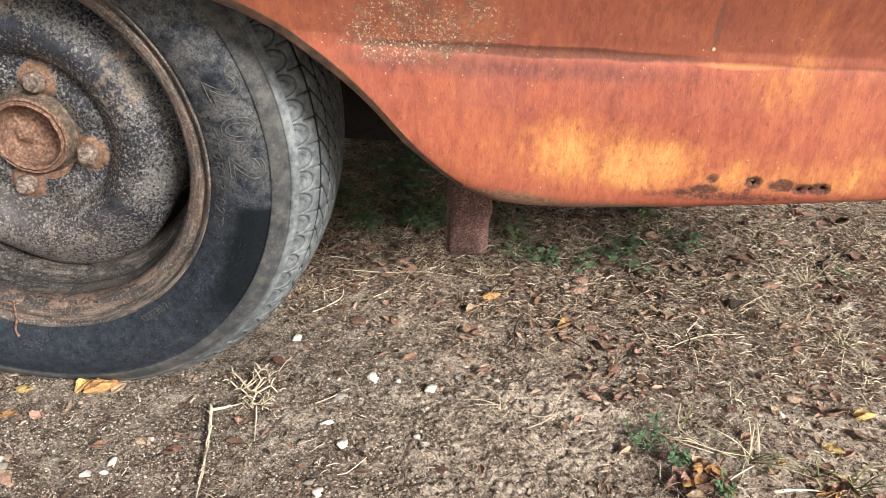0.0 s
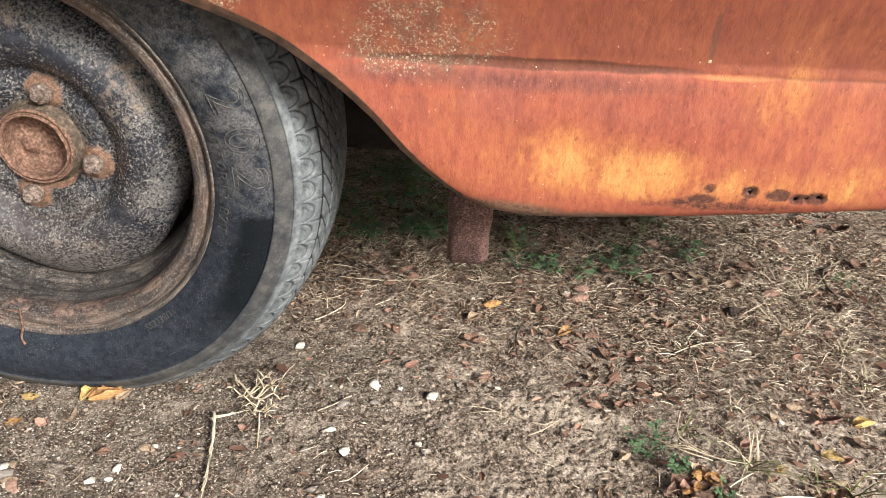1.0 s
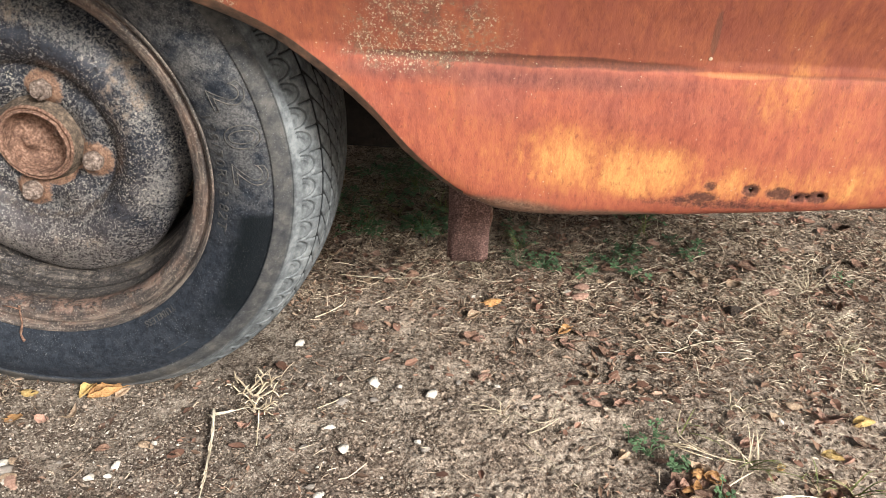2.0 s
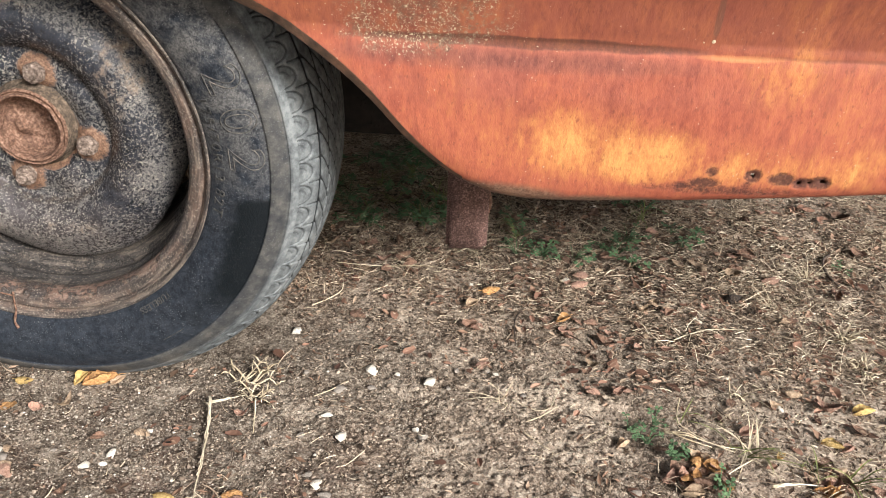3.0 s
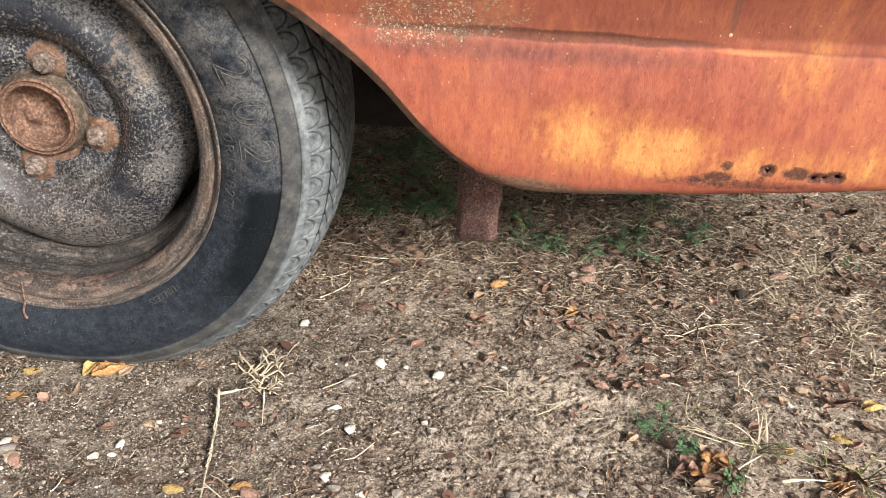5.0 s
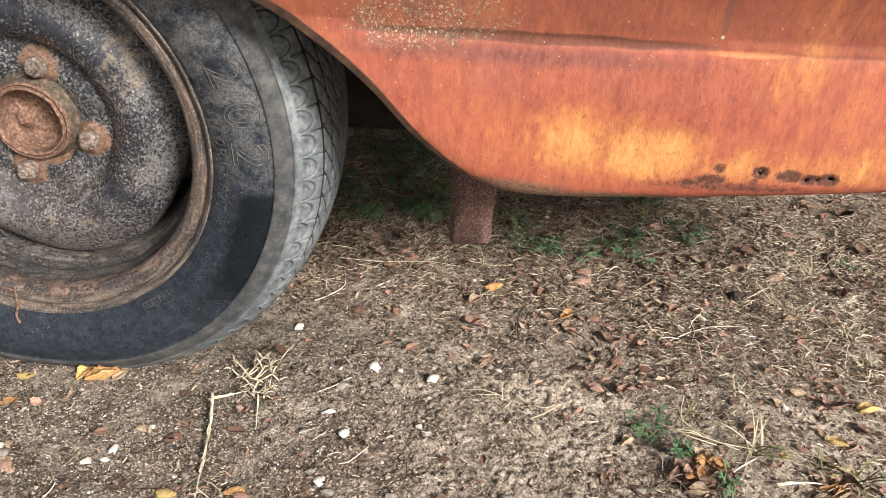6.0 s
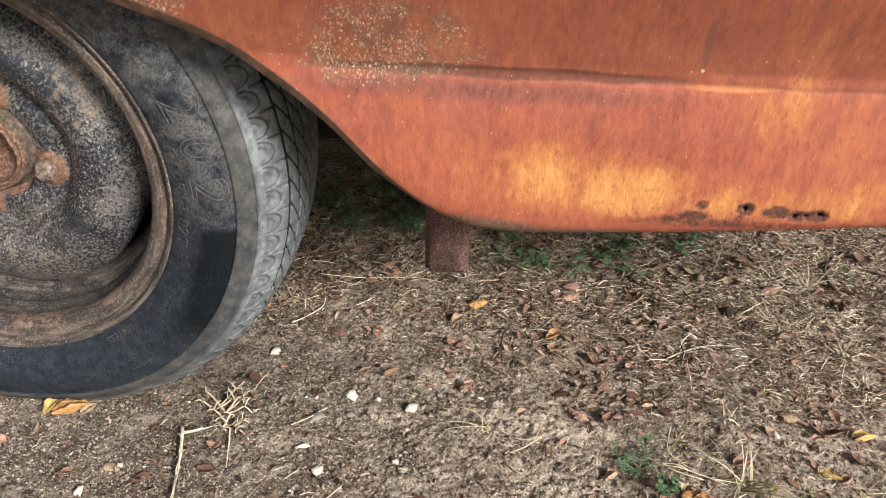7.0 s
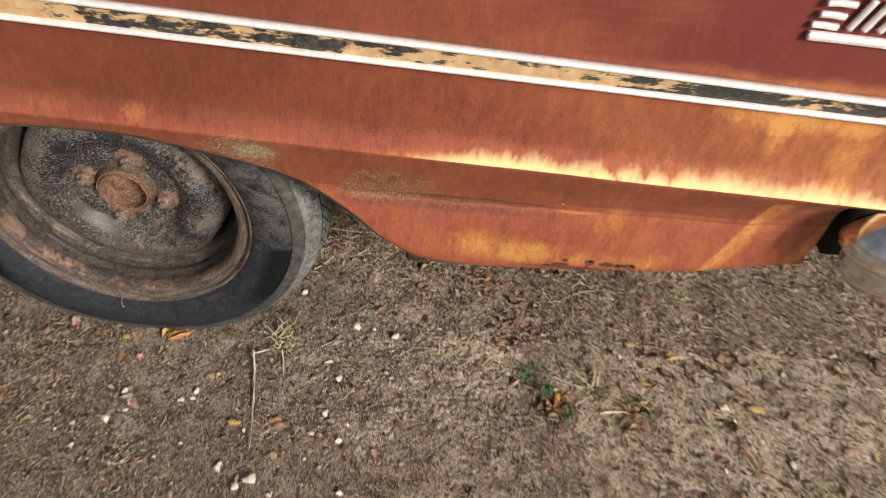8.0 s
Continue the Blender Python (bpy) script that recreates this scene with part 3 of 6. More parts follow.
def leaf_material(name, dark, light):
    m = Nodes(name, 0.55, spec=0.35)
    f = m.noise(8, 5, 0.7)
    g = m.noise(3, 3, 0.6)
    c = m.ramp(f, [(0.36, dark), (0.62, light)])
    c = m.mix(m.math("MULTIPLY", m.span(g, 0.55, 0.72), 0.6), c, tuple(v * 0.45 for v in dark))
    hue = m.add("ShaderNodeHueSaturation")
    m.put(hue.inputs["Color"], c)
    m.put(hue.inputs["Value"], m.math("MULTIPLY_ADD", m.per_object(), 0.5, 0.75))
    m.colour(hue.outputs[0])
    m.bump(f, 0.05, 0.5)
    return m.mat


def stone_material(name, dark, light):
    m = Nodes(name, 0.85, spec=0.3)
    f, g = m.noise(140, 5, 0.65), m.noise(40, 3, 0.5)
    c = m.ramp(f, [(0.28, dark), (0.6, light)])
    c = m.mix(m.math("MULTIPLY", m.span(g, 0.52, 0.7), 0.5), c, (0.20, 0.15, 0.105))
    m.colour(c)
    m.bump(f, 0.001, 0.6)
    return m.mat


PAINT, EDGE = paint_material(), edge_material()
DISC, BARREL, RUBBER = disc_material(), barrel_material(), tyre_material()
DUSTED = rust_material("dust_caught_on_lettering", (0.040, 0.040, 0.040), (0.085, 0.081, 0.074), (0.16, 0.145, 0.122), 190)
LETTER = rust_material("raised_black_rubber", (0.020, 0.021, 0.023), (0.048, 0.048, 0.047), (0.10, 0.092, 0.08), 190)
NUT = rust_material("rusty_iron", (0.060, 0.032, 0.022), (0.175, 0.096, 0.064), (0.34, 0.215, 0.155), 330)
BOLT = rust_material("worn_grey_iron", (0.050, 0.036, 0.029), (0.170, 0.125, 0.100), (0.37, 0.30, 0.25), 380)
COLLAR = rust_material("dusty_rusty_collar", (0.030, 0.023, 0.018), (0.095, 0.070, 0.050), (0.21, 0.155, 0.11), 300)
POST = rust_material("brown_rusted_steel", (0.04, 0.022, 0.019), (0.125, 0.066, 0.054), (0.30, 0.192, 0.16), 700)
UNDER = rust_material("dirty_underseal", (0.005, 0.004, 0.004), (0.012, 0.010, 0.009), (0.025, 0.020, 0.016), 30)
CRUST = rust_material("flaking_sill_rust", (0.030, 0.018, 0.013), (0.11, 0.062, 0.042), (0.27, 0.185, 0.125), 260)
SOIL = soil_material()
STRAW = island_material("dry_straw", [(0.0, (0.034, 0.024, 0.017)), (0.30, (0.15, 0.106, 0.075)), (0.58, (0.31, 0.235, 0.168)), (0.86, (0.50, 0.405, 0.295)), (1.0, (0.76, 0.65, 0.49))])
FLAKE = island_material("dry_leaf_scraps", [(0.0, (0.055, 0.028, 0.020)), (0.4, (0.16, 0.082, 0.056)), (0.75, (0.30, 0.165, 0.115)), (1.0, (0.46, 0.31, 0.22))])
# paler straw; the stronger light at the car's rear is put into its colour
PALE_STRAW = island_material("brightened_straw", [(0.0, (0.16, 0.12, 0.084)), (0.4, (0.40, 0.32, 0.23)), (0.75, (0.64, 0.54, 0.40)), (1.0, (0.88, 0.79, 0.62))])
CHAFF = island_material("leaf_crumbs", [(0.0, (0.022, 0.015, 0.011)), (0.35, (0.075, 0.048, 0.033)), (0.7, (0.19, 0.115, 0.076)), (0.9, (0.33, 0.20, 0.135)), (1.0, (0.46, 0.35, 0.25))])
GRIT = island_material("pale_grit", [(0.0, (0.12, 0.095, 0.072)), (0.5, (0.28, 0.23, 0.18)), (0.85, (0.48, 0.42, 0.34)), (1.0, (0.72, 0.67, 0.58))])
CLOD = island_material("crumbly_soil", [(0.0, (0.055, 0.041, 0.031)), (0.5, (0.22, 0.168, 0.127)), (1.0, (0.44, 0.355, 0.275))], 0.95, 160)
STALK = leaf_material("bleached_dry_stem", (0.36, 0.285, 0.18), (0.72, 0.63, 0.47))
GREEN = leaf_material("fresh_green_leaf", (0.048, 0.102, 0.043), (0.15, 0.255, 0.118))
BLADE = leaf_material("yellow_green_blade", (0.12, 0.15, 0.04), (0.34, 0.36, 0.14))
TWIG = leaf_material("dark_twig_bark", (0.02, 0.015, 0.011), (0.07, 0.05, 0.038))
LEAVES = [("tan", leaf_material("tan_dead_leaf", (0.27, 0.18, 0.115), (0.52, 0.385, 0.26))),
          ("orange", leaf_material("orange_dead_leaf", (0.36, 0.175, 0.065), (0.60, 0.34, 0.14))),
          ("yellow", leaf_material("yellow_dead_leaf", (0.42, 0.27, 0.09), (0.66, 0.47, 0.19))),
          ("brown", leaf_material("brown_dead_leaf", (0.12, 0.066, 0.045), (0.29, 0.175, 0.12))),
          ("pinkish brown", leaf_material("pinkish_dead_leaf", (0.26, 0.145, 0.105), (0.46, 0.285, 0.21)))]
STONES = [("white", stone_material("white_limestone", (0.42, 0.36, 0.285), (0.80, 0.74, 0.64))),
          ("grey", stone_material("grey_stone", (0.15, 0.13, 0.11), (0.33, 0.29, 0.25)))]

chrome = Nodes("weathered_chrome", 0.16, 1.0)
chrome.colour(chrome.ramp(chrome.noise(90, 4), [(0.3, (0.62, 0.62, 0.62)), (0.7, (0.86, 0.86, 0.86))]))
chrome.rough(chrome.math("MULTIPLY_ADD", chrome.noise(160, 4), 0.22, 0.08))
CHROME = chrome.mat
rail = Nodes("dulled_bright_trim", 0.35, 0.35)
rail.colour(rail.ramp(rail.noise(120, 4), [(0.3, (0.74, 0.74, 0.75)), (0.7, (0.92, 0.92, 0.92))]))
RAIL = rail.mat
inset = Nodes("peeling_cream_and_black_trim_paint", 0.5)
flake = inset.noise(1.0, 5, 0.62, inset.stretched(38, 40, 110))
lump = inset.noise(1.0, 3, 0.5, inset.stretched(7, 20, 20))
ix, _, iz = inset.xyz()
darkband = inset.blob(ix, 0.0, 0.66, 0.0, 0.11, 1.0)
peel = inset.math("ADD", inset.math("ADD", inset.math("MULTIPLY", flake, 0.6), inset.math("MULTIPLY", lump, 0.4)), inset.math("MULTIPLY", darkband, 0.085))
inset.colour(inset.mix(inset.span(peel, 0.500, 0.545), inset.ramp(inset.noise(60, 4), [(0.3, (0.36, 0.23, 0.12)), (0.7, (0.55, 0.39, 0.22))]),
                       inset.ramp(inset.noise(200, 4), [(0.35, (0.010, 0.012, 0.016)), (0.7, (0.06, 0.06, 0.05))])))
INSET = inset.mat


# ---- mesh helpers ----
def mesh_of(name, verts, faces, material, smooth=True):
    me = bpy.data.meshes.new(name)
    me.from_pydata([tuple(v) for v in verts], [], [tuple(f) for f in faces])
    me.materials.append(material)
    if smooth:
        me.polygons.foreach_set("use_smooth", [True] * len(me.polygons))
    me.update()
    return me


def part_of(name, me, parent, label=""):
    ob = new(name, me)
    ob.parent = parent
    return tagged(ob, label)


def part(name, bm, material, parent, label="", smooth=True):
    me = bpy.data.meshes.new(name)
    bm.to_mesh(me)
    bm.free()
    me.materials.append(material)
    if smooth:
        me.polygons.foreach_set("use_smooth", [True] * len(me.polygons))
    return part_of(name, me, parent, label)


def lathe(profile, steps, closed=False):
    """Vertices and faces of a profile of (radius, y) turned round the y axis."""
    verts, faces, n = [], [], len(profile)
    for i in range(steps):
        a = 2 * math.pi * i / steps
        verts += [(r * math.cos(a), y, r * math.sin(a)) for r, y in profile]
    for i in range(steps):
        j = (i + 1) % steps
        faces += [(i * n + k, i * n + k + 1, j * n + k + 1, j * n + k) for k in range(n - 1)]
    return verts, faces


def smooth_profile(points, step):
    """Points of a rounded line through the given ones, about step apart."""
    out, p = [], [Vector(v) for v in points]
    for i in range(len(p) - 1):
        a, b, c, d = p[max(i - 1, 0)], p[i], p[i + 1], p[min(i + 2, len(p) - 1)]
        k = max(2, int((c - b).length / step))
        for s in range(k):
            t = s / k
            out.append(0.5 * (2 * b + (c - a) * t + (2 * a - 5 * b + 4 * c - d) * t * t + (3 * b - a - 3 * c + d) * t**3))
    return out + [p[-1]]


def tube(points, radii, sides=5):
    """Vertices and faces of a tapering tube along points."""
    verts, faces = [], []
    pts = [Vector(p) for p in points]
    for i, p in enumerate(pts):
        way = (pts[min(i + 1, len(pts) - 1)] - pts[max(i - 1, 0)]).normalized()
        side = way.cross(Vector((0.31, 0.17, 1))).normalized()
        up = side.cross(way)
        for s in range(sides):
            a = 2 * math.pi * s / sides
            verts.append(p + radii[i] * (math.cos(a) * side + math.sin(a) * up))
    for i in range(len(pts) - 1):
        for s in range(sides):
            t = (s + 1) % sides
            faces.append((i * sides + s, i * sides + t, (i + 1) * sides + t, (i + 1) * sides + s))
    faces += [tuple(range(sides))[::-1], tuple(len(verts) - sides + s for s in range(sides))]
    return verts, faces


def joined(pieces):
    verts, faces = [], []
    for v, f in pieces:
        k = len(verts)
        verts += v
        faces += [tuple(i + k for i in g) for g in f]
    return verts, faces


def rounded_box(sx, sy, sz, bevel, centre=(0, 0, 0), segments=2):
    bm = bmesh.new()
    bmesh.ops.create_cube(bm, size=1, matrix=Matrix.Translation(centre) @ Matrix.Diagonal((sx, sy, sz, 1)))
    bmesh.ops.bevel(bm, geom=bm.edges[:], offset=bevel, segments=segments, affect="EDGES")
    return bm


def n3(x, y, z, s):
    return noise.noise(Vector((x * s, y * s, z * s)))


# ---- ground ----
def soil_height(x, y):
    """The lie of the soil, without its crumbs."""
    h = 0.006 * n3(x, y, 0.3, 3.1) + 0.003 * n3(x, y, 1.7, 9)
    h += 0.006 * math.exp(-((x - 0.50) / 0.13) ** 2 - ((y + 0.005) / 0.05) ** 2)
    h -= 0.010 * math.exp(-((x - 0.57) / 0.045) ** 2 - ((y + 0.03) / 0.03) ** 2)
    return h * min(1.0, 4 / (1 + abs(x) + abs(y)))


def crumbs(x, y):
    """Fine clods, strongest on the trodden patch before the car."""
    m = 0.34 + 0.66 * math.exp(-((x - 0.45) / 0.28) ** 2 - ((y + 0.05) / 0.13) ** 2)
    a, b, c, d = n3(x, y, 4.1, 24), n3(x, y, 2.2, 58), n3(x, y, 7.2, 120), n3(x, y, 3.3, 215)
    pit = max(0.0, n3(x, y, 8.4, 17) - 0.22) + 0.6 * max(0.0, n3(x, y, 6.1, 41) - 0.25)
    return m * (0.0042 * a + 0.0042 * b * (0.7 + 0.8 * a) + 0.0046 * (abs(c) - 0.2) + 0.0026 * d - 0.013 * pit) - 0.001


def spaced(low, high, step, far):
    """Even steps from low to high, then growing ones out to far."""
    mid = list(np.arange(low, high + step / 2, step))
    up, down, s = [], [], step
    while mid[-1] + sum(up) < far:
        s *= 1.35
        up.append(s)
    return [low - v for v in np.cumsum(up)][::-1] + mid + [high + v for v in np.cumsum(up)]


def build_ground():
    xs, ys = spaced(-0.32, 1.12, 0.0023, 400), spaced(-0.32, 0.50, 0.0023, 400)
    verts, nx = [], len(xs)
    for y in ys:
        for x in xs:
            near = -0.6 < x < 1.6 and -0.7 < y < 1.2
            verts.append((x, y, soil_height(x, y) + (crumbs(x, y) if near else 0)))
    faces = [(j * nx + i, j * nx + i + 1, (j + 1) * nx + i + 1, (j + 1) * nx + i) for j in range(len(ys) - 1) for i in range(nx - 1)]
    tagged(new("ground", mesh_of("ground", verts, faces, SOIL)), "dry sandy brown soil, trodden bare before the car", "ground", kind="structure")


build_ground()


# ---- the car ----
car = new("car")
tagged(car, "old orange car, paint sun-faded and rusting, parked on soil", "car")
ARCH_X = (-0.46, -0.43, -0.40, -0.365, -0.313, -0.27, -0.235, -0.15, -0.06, 0.0, 0.06, 0.105, 0.15, 0.191, 0.235, 0.26, 0.28, 0.313, 0.338, 0.363, 0.386, 0.402, 0.415, 0.432, 0.46, 0.50, 0.60, 0.70, 0.80, 0.90, 1.0)
ARCH_Z = (0.252, 0.255, 0.270, 0.304, 0.357, 0.389, 0.405, 0.428, 0.442, 0.445, 0.445, 0.440, 0.429, 0.417, 0.400, 0.388, 0.375, 0.351, 0.328, 0.298, 0.274, 0.261, 0.253, 0.2455, 0.2420, 0.2425, 0.2505, 0.261, 0.2725, 0.284, 0.295)


def lower_edge(x):
    return sum(w * float(np.interp(x + d, ARCH_X, ARCH_Z)) for d, w in ((-0.012, 0.25), (0, 0.5), (0.012, 0.25)))


def upper_fold(x):
    return 0.4705 - 0.0365 * x


def trim_low(x):
    return 0.5825 - 0.0385 * x


def trim_high(x):
    return 0.6145 - 0.0445 * x


def flank(x, z):
    """How far in the outer skin lies at x, z (smaller is further out)."""
    c, t = upper_fold(x), trim_low(x)
    y = float(np.interp(z, (0.24, 0.30, 0.34, 0.367, 0.373, 0.385, 0.405, c - 0.006, c, c + 0.005, c + 0.028, c + 0.05, t, 0.63, 0.70, 0.76, 0.80, 0.83, 0.85),
                        (-0.044, -0.0495, -0.0525, -0.0526, -0.0521, -0.0518, -0.0570, -0.0718, -0.0732, -0.0710, -0.0625, -0.0612, -0.0625, -0.063, -0.057, -0.045, -0.027, 0.002, 0.06)))
    ledge = max(0.0, 1 - abs((x - 0.45) / 0.135) ** 6)
    y += 0.0022 * ledge * math.exp(-(((z - 0.3785) / 0.0036) ** 2))
    if x > 0.58:
        y += 0.0005 * math.exp(-(((z - 0.3765) / 0.002) ** 2))
    # the rear end of the lower skin turns in
    turn = x - (0.772 + (z - 0.304) * 0.357)
    if z < c and turn > -0.01:
        y += 0.13 * max(0.0, turn + 0.004) * min(1.0, (c - z) / 0.02)
    d = z - lower_edge(x)
    rise = min(1.0, max(0.0, (x - 0.36) / 0.06))
    y += 0.0045 * (1 - rise) * max(0.0, 1 - d / 0.0095) + 0.024 * rise * math.exp(-d / 0.0060)
    return y + 0.0016 * n3(x, 0, z, 7) + 0.0005 * n3(x, 3, z, 30)


HOLES = ((0.630, 0.2845, 0.0019, 0.0015), (0.6665, 0.2798, 0.0020, 0.0015), (0.6745, 0.2806, 0.0017, 0.0012), (0.6825, 0.2820, 0.0022, 0.0013))


def in_hole(x, z):
    return any(((x - cx) / rx) ** 2 + ((z - cz) / rz) ** 2 < 1 + 1.3 * n3(x, 0, z, 420) for cx, cz, rx, rz in HOLES)


def rear_edge(z, c):
    """Where the lower skin ends before the bumper: a curve, lowest part furthest forward."""
    d = max(0.0, c - z)
    return 0.897 + 0.05 * d - 0.5 * d * d + 0.022 * math.exp(-d / 0.010)


def build_skin():
    """The quarter panel: columns along the car, levels that follow the upper fold, a flange turned in along the lower edge."""
    xs = list(np.arange(-2.30, -1.001, 0.05)) + list(np.arange(-1.0, -0.4601, 0.02)) + list(np.arange(-0.46, 0.5699, 0.004)) + list(np.arange(0.57, 0.7, 0.0013)) + list(np.arange(0.7, 1.0001, 0.004))
    levels = list(np.arange(0.2385, 0.268, 0.0015)) + list(np.arange(0.268, 0.2935, 0.0013)) + list(np.arange(0.2945, 0.36, 0.004)) + list(np.arange(0.362, 0.395, 0.0015)) + list(np.arange(0.397, 0.433, 0.004))
    verts, faces, nl = [], [], 0
    for x in xs:
        c, b = upper_fold(x), lower_edge(x)
        zs = [z + (c - 0.44) * (z - 0.40) / 0.04 if z > 0.40 else z for z in levels] + [c + d for d in (-0.0045, -0.003, -0.0015, 0, 0.0015, 0.003, 0.005, 0.008, 0.011, 0.015, 0.02, 0.025, 0.03, 0.036, 0.043, 0.05, 0.058, 0.07, 0.085, 0.10)] + [0.585 + 0.007 * k for k in range(24)] + [0.76, 0.775, 0.79, 0.80, 0.81, 0.82, 0.83, 0.84, 0.85]
        column = []
        for k, z in enumerate(zs):
            z = max(z, b + 0.0012 * min(k, 9) + 0.00002 * k)
            dent = sum(0.0024 * math.exp(-(((x - cx) / (rx * 1.9)) ** 2) - ((z - cz) / (rz * 2.2)) ** 2) for cx, cz, rx, rz in HOLES) if 0.6 < x < 0.7 and z < 0.3 else 0.0
            xe = min(x, rear_edge(z, c)) if z < c - 0.004 else x
            column.append((xe, flank(xe, z) + dent, z))
        y0 = column[0][1]
        flange = [(x, y0 + 0.030, b + 0.004), (x, y0 + 0.012, b - 0.0005), (x, y0 + 0.004, b - 0.001)]
        verts += flange + column
        nl = len(flange) + len(column)
    for i in range(len(xs) - 1):
        for k in range(nl - 1):
            q = (i * nl + k, (i + 1) * nl + k, (i + 1) * nl + k + 1, i * nl + k + 1)
            cx, cz = (verts[q[0]][0] + verts[q[2]][0]) / 2, (verts[q[0]][2] + verts[q[2]][2]) / 2
            if k >= 3 and (in_hole(cx, cz)):
                continue
            if k < 3 and cx > 0.905:
                continue
            faces.append(q)
    bm = bmesh.new()
    vs = [bm.verts.new(v) for v in verts]
    for q in faces:
        corner = [vs[i] for i in q]
        f = bm.faces.new(corner)
        f.material_index = 1 if (q[0] % nl) < (11 if verts[q[0]][0] < 0.405 else 3) else 0
        f.smooth = True
    bmesh.ops.remove_doubles(bm, verts=bm.verts[:], dist=0.00005)
    me = bpy.data.meshes.new("quarter_panel")
    bm.to_mesh(me)
    bm.free()
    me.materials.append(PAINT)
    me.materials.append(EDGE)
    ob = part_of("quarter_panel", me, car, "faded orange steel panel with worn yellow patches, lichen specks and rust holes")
    thick = ob.modifiers.new("sheet", "SOLIDIFY")
    thick.thickness, thick.offset = 0.0012, -1


build_skin()


def build_crust():
    """Flaking rust along the sill's lower hem, behind the arch's foot."""
    pieces = []
    for low, high, thick in ((0.436, 0.486, 0.0030), (0.470, 0.535, 0.0024), (0.555, 0.612, 0.0018)):
        xs = np.arange(low, high, 0.0012)
        line = [Vector((x, flank(x, lower_edge(x)) + 0.003 + 0.0016 * n3(x, 1, 0, 160), lower_edge(x) - 0.0006 + 0.0016 * n3(x, 2, 0, 130))) for x in xs]
        fade = [math.sin(math.pi * (i + 0.5) / len(xs)) ** 0.5 for i in range(len(xs))]
        pieces.append(tube(line, [thick * q * (0.55 + 0.75 * abs(n3(p.x, 3, 0, 210))) for p, q in zip(line, fade)], 7))
    part_of("rust_crust", mesh_of("rust_crust", *joined(pieces), CRUST, False), car, "flaking brown rust along the sill hem")


build_crust()


def build_shell():
    """Inner body, unseen parts added and closed to block light, so that the ground beneath lies dark: wheel house,
    floor, deck, far side.
    """
    v, f = [], []
    steps = 28
    for i in range(steps + 1):
        a = 0.30 + (math.pi - 0.6) * i / steps
        for y in (-0.028, 0.27):
            v.append((0.385 * math.cos(a), y, 0.245 + 0.205 * math.sin(a)))
    f += [(2 * i, 2 * i + 1, 2 * i + 3, 2 * i + 2) for i in range(steps)]
    part_of("wheel_housing", mesh_of("wheel_housing", v, f, UNDER), car, "black underseal inside the wheel arch")
    # main pan set low to cut off light beneath the car
    part("floor_pan", rounded_box(2.70, 1.12, 0.22, 0.02, (-0.91, 0.87, 0.255)), UNDER, car, "dirty dark underside of the car")
    part("floor_pan", rounded_box(0.50, 1.10, 0.06, 0.02, (0.692, 0.88, 0.345)), UNDER, car)
    part("floor_pan", rounded_box(0.46, 0.26, 0.05, 0.015, (0.645, 0.145, 0.345)), UNDER, car)
    part("floor_pan", rounded_box(1.88, 0.26, 0.05, 0.015, (-1.34, 0.145, 0.345)), UNDER, car)
    # added black block where only deep shade lies under the car
    part("shade_block", rounded_box(1.15, 0.50, 0.27, 0.05, (-0.14, 1.06, 0.185), 4), UNDER, car, "black block added to hold the shade under the car")
    # added dark plate, so the gap before the bumper reads black
    part("gap_backing", rounded_box(0.06, 0.50, 0.16, 0.012, (0.950, 0.235, 0.37)), UNDER, car)
    part("inner_side", rounded_box(0.80, 0.03, 0.36, 0.01, (0.0, 0.285, 0.52)), UNDER, car)
    part("rear_bulkhead", rounded_box(0.03, 1.40, 0.46, 0.01, (0.94, 0.72, 0.60)), UNDER, car)
    part("front_bulkhead", rounded_box(0.03, 1.44, 0.60, 0.01, (-2.285, 0.72, 0.545)), UNDER, car)
    part("far_side", rounded_box(3.26, 0.03, 0.63, 0.012, (-0.66, 1.44, 0.53)), PAINT, car)
    part("boot_deck", rounded_box(3.28, 1.40, 0.02, 0.008, (-0.65, 0.745, 0.852)), PAINT, car)


build_shell()


def build_trim():
    """Two bright rails with a painted strip between them along the flank."""
    xs = np.arange(-2.30, 1.001, 0.02)

    def strip(low, high, out, sides):
        v, f, n = [], [], len(sides)
        for x in xs:
            a, b = low(x), high(x)
            y0 = -0.0665 + 0.06 * ((a + b) / 2 - 0.58)
            v += [(x, y0 - out * h, a + (b - a) * s) for s, h in sides]
        for i in range(len(xs) - 1):
            f += [(i * n + k, (i + 1) * n + k, (i + 1) * n + (k + 1) % n, i * n + (k + 1) % n) for k in range(n)]
        f += [tuple(range(n)), tuple(len(v) - n + k for k in range(n))[::-1]]
        return v, f

    bar = ((0, -0.5), (0, 0.5), (0.15, 0.85), (0.4, 1), (0.6, 1), (0.85, 0.85), (1, 0.5), (1, -0.5))
    v, f = strip(lambda x: trim_low(x) + 0.004, lambda x: trim_high(x) - 0.004, 0.002, ((0, -1), (0, 1), (0.5, 1.2), (1, 1), (1, -1)))
    strip_ob = part_of("trim_strip", mesh_of("trim_strip", v, f, INSET, False), car, "side moulding with cream paint peeling off black")
    for low, high in ((lambda x: trim_low(x), lambda x: trim_low(x) + 0.0062), (lambda x: trim_high(x) - 0.0062, lambda x: trim_high(x))):
        v, f = strip(low, high, 0.0065, bar)
        part_of("trim_rail", mesh_of("trim_rail", v, f, RAIL), strip_ob, "bright metal rail")


build_trim()


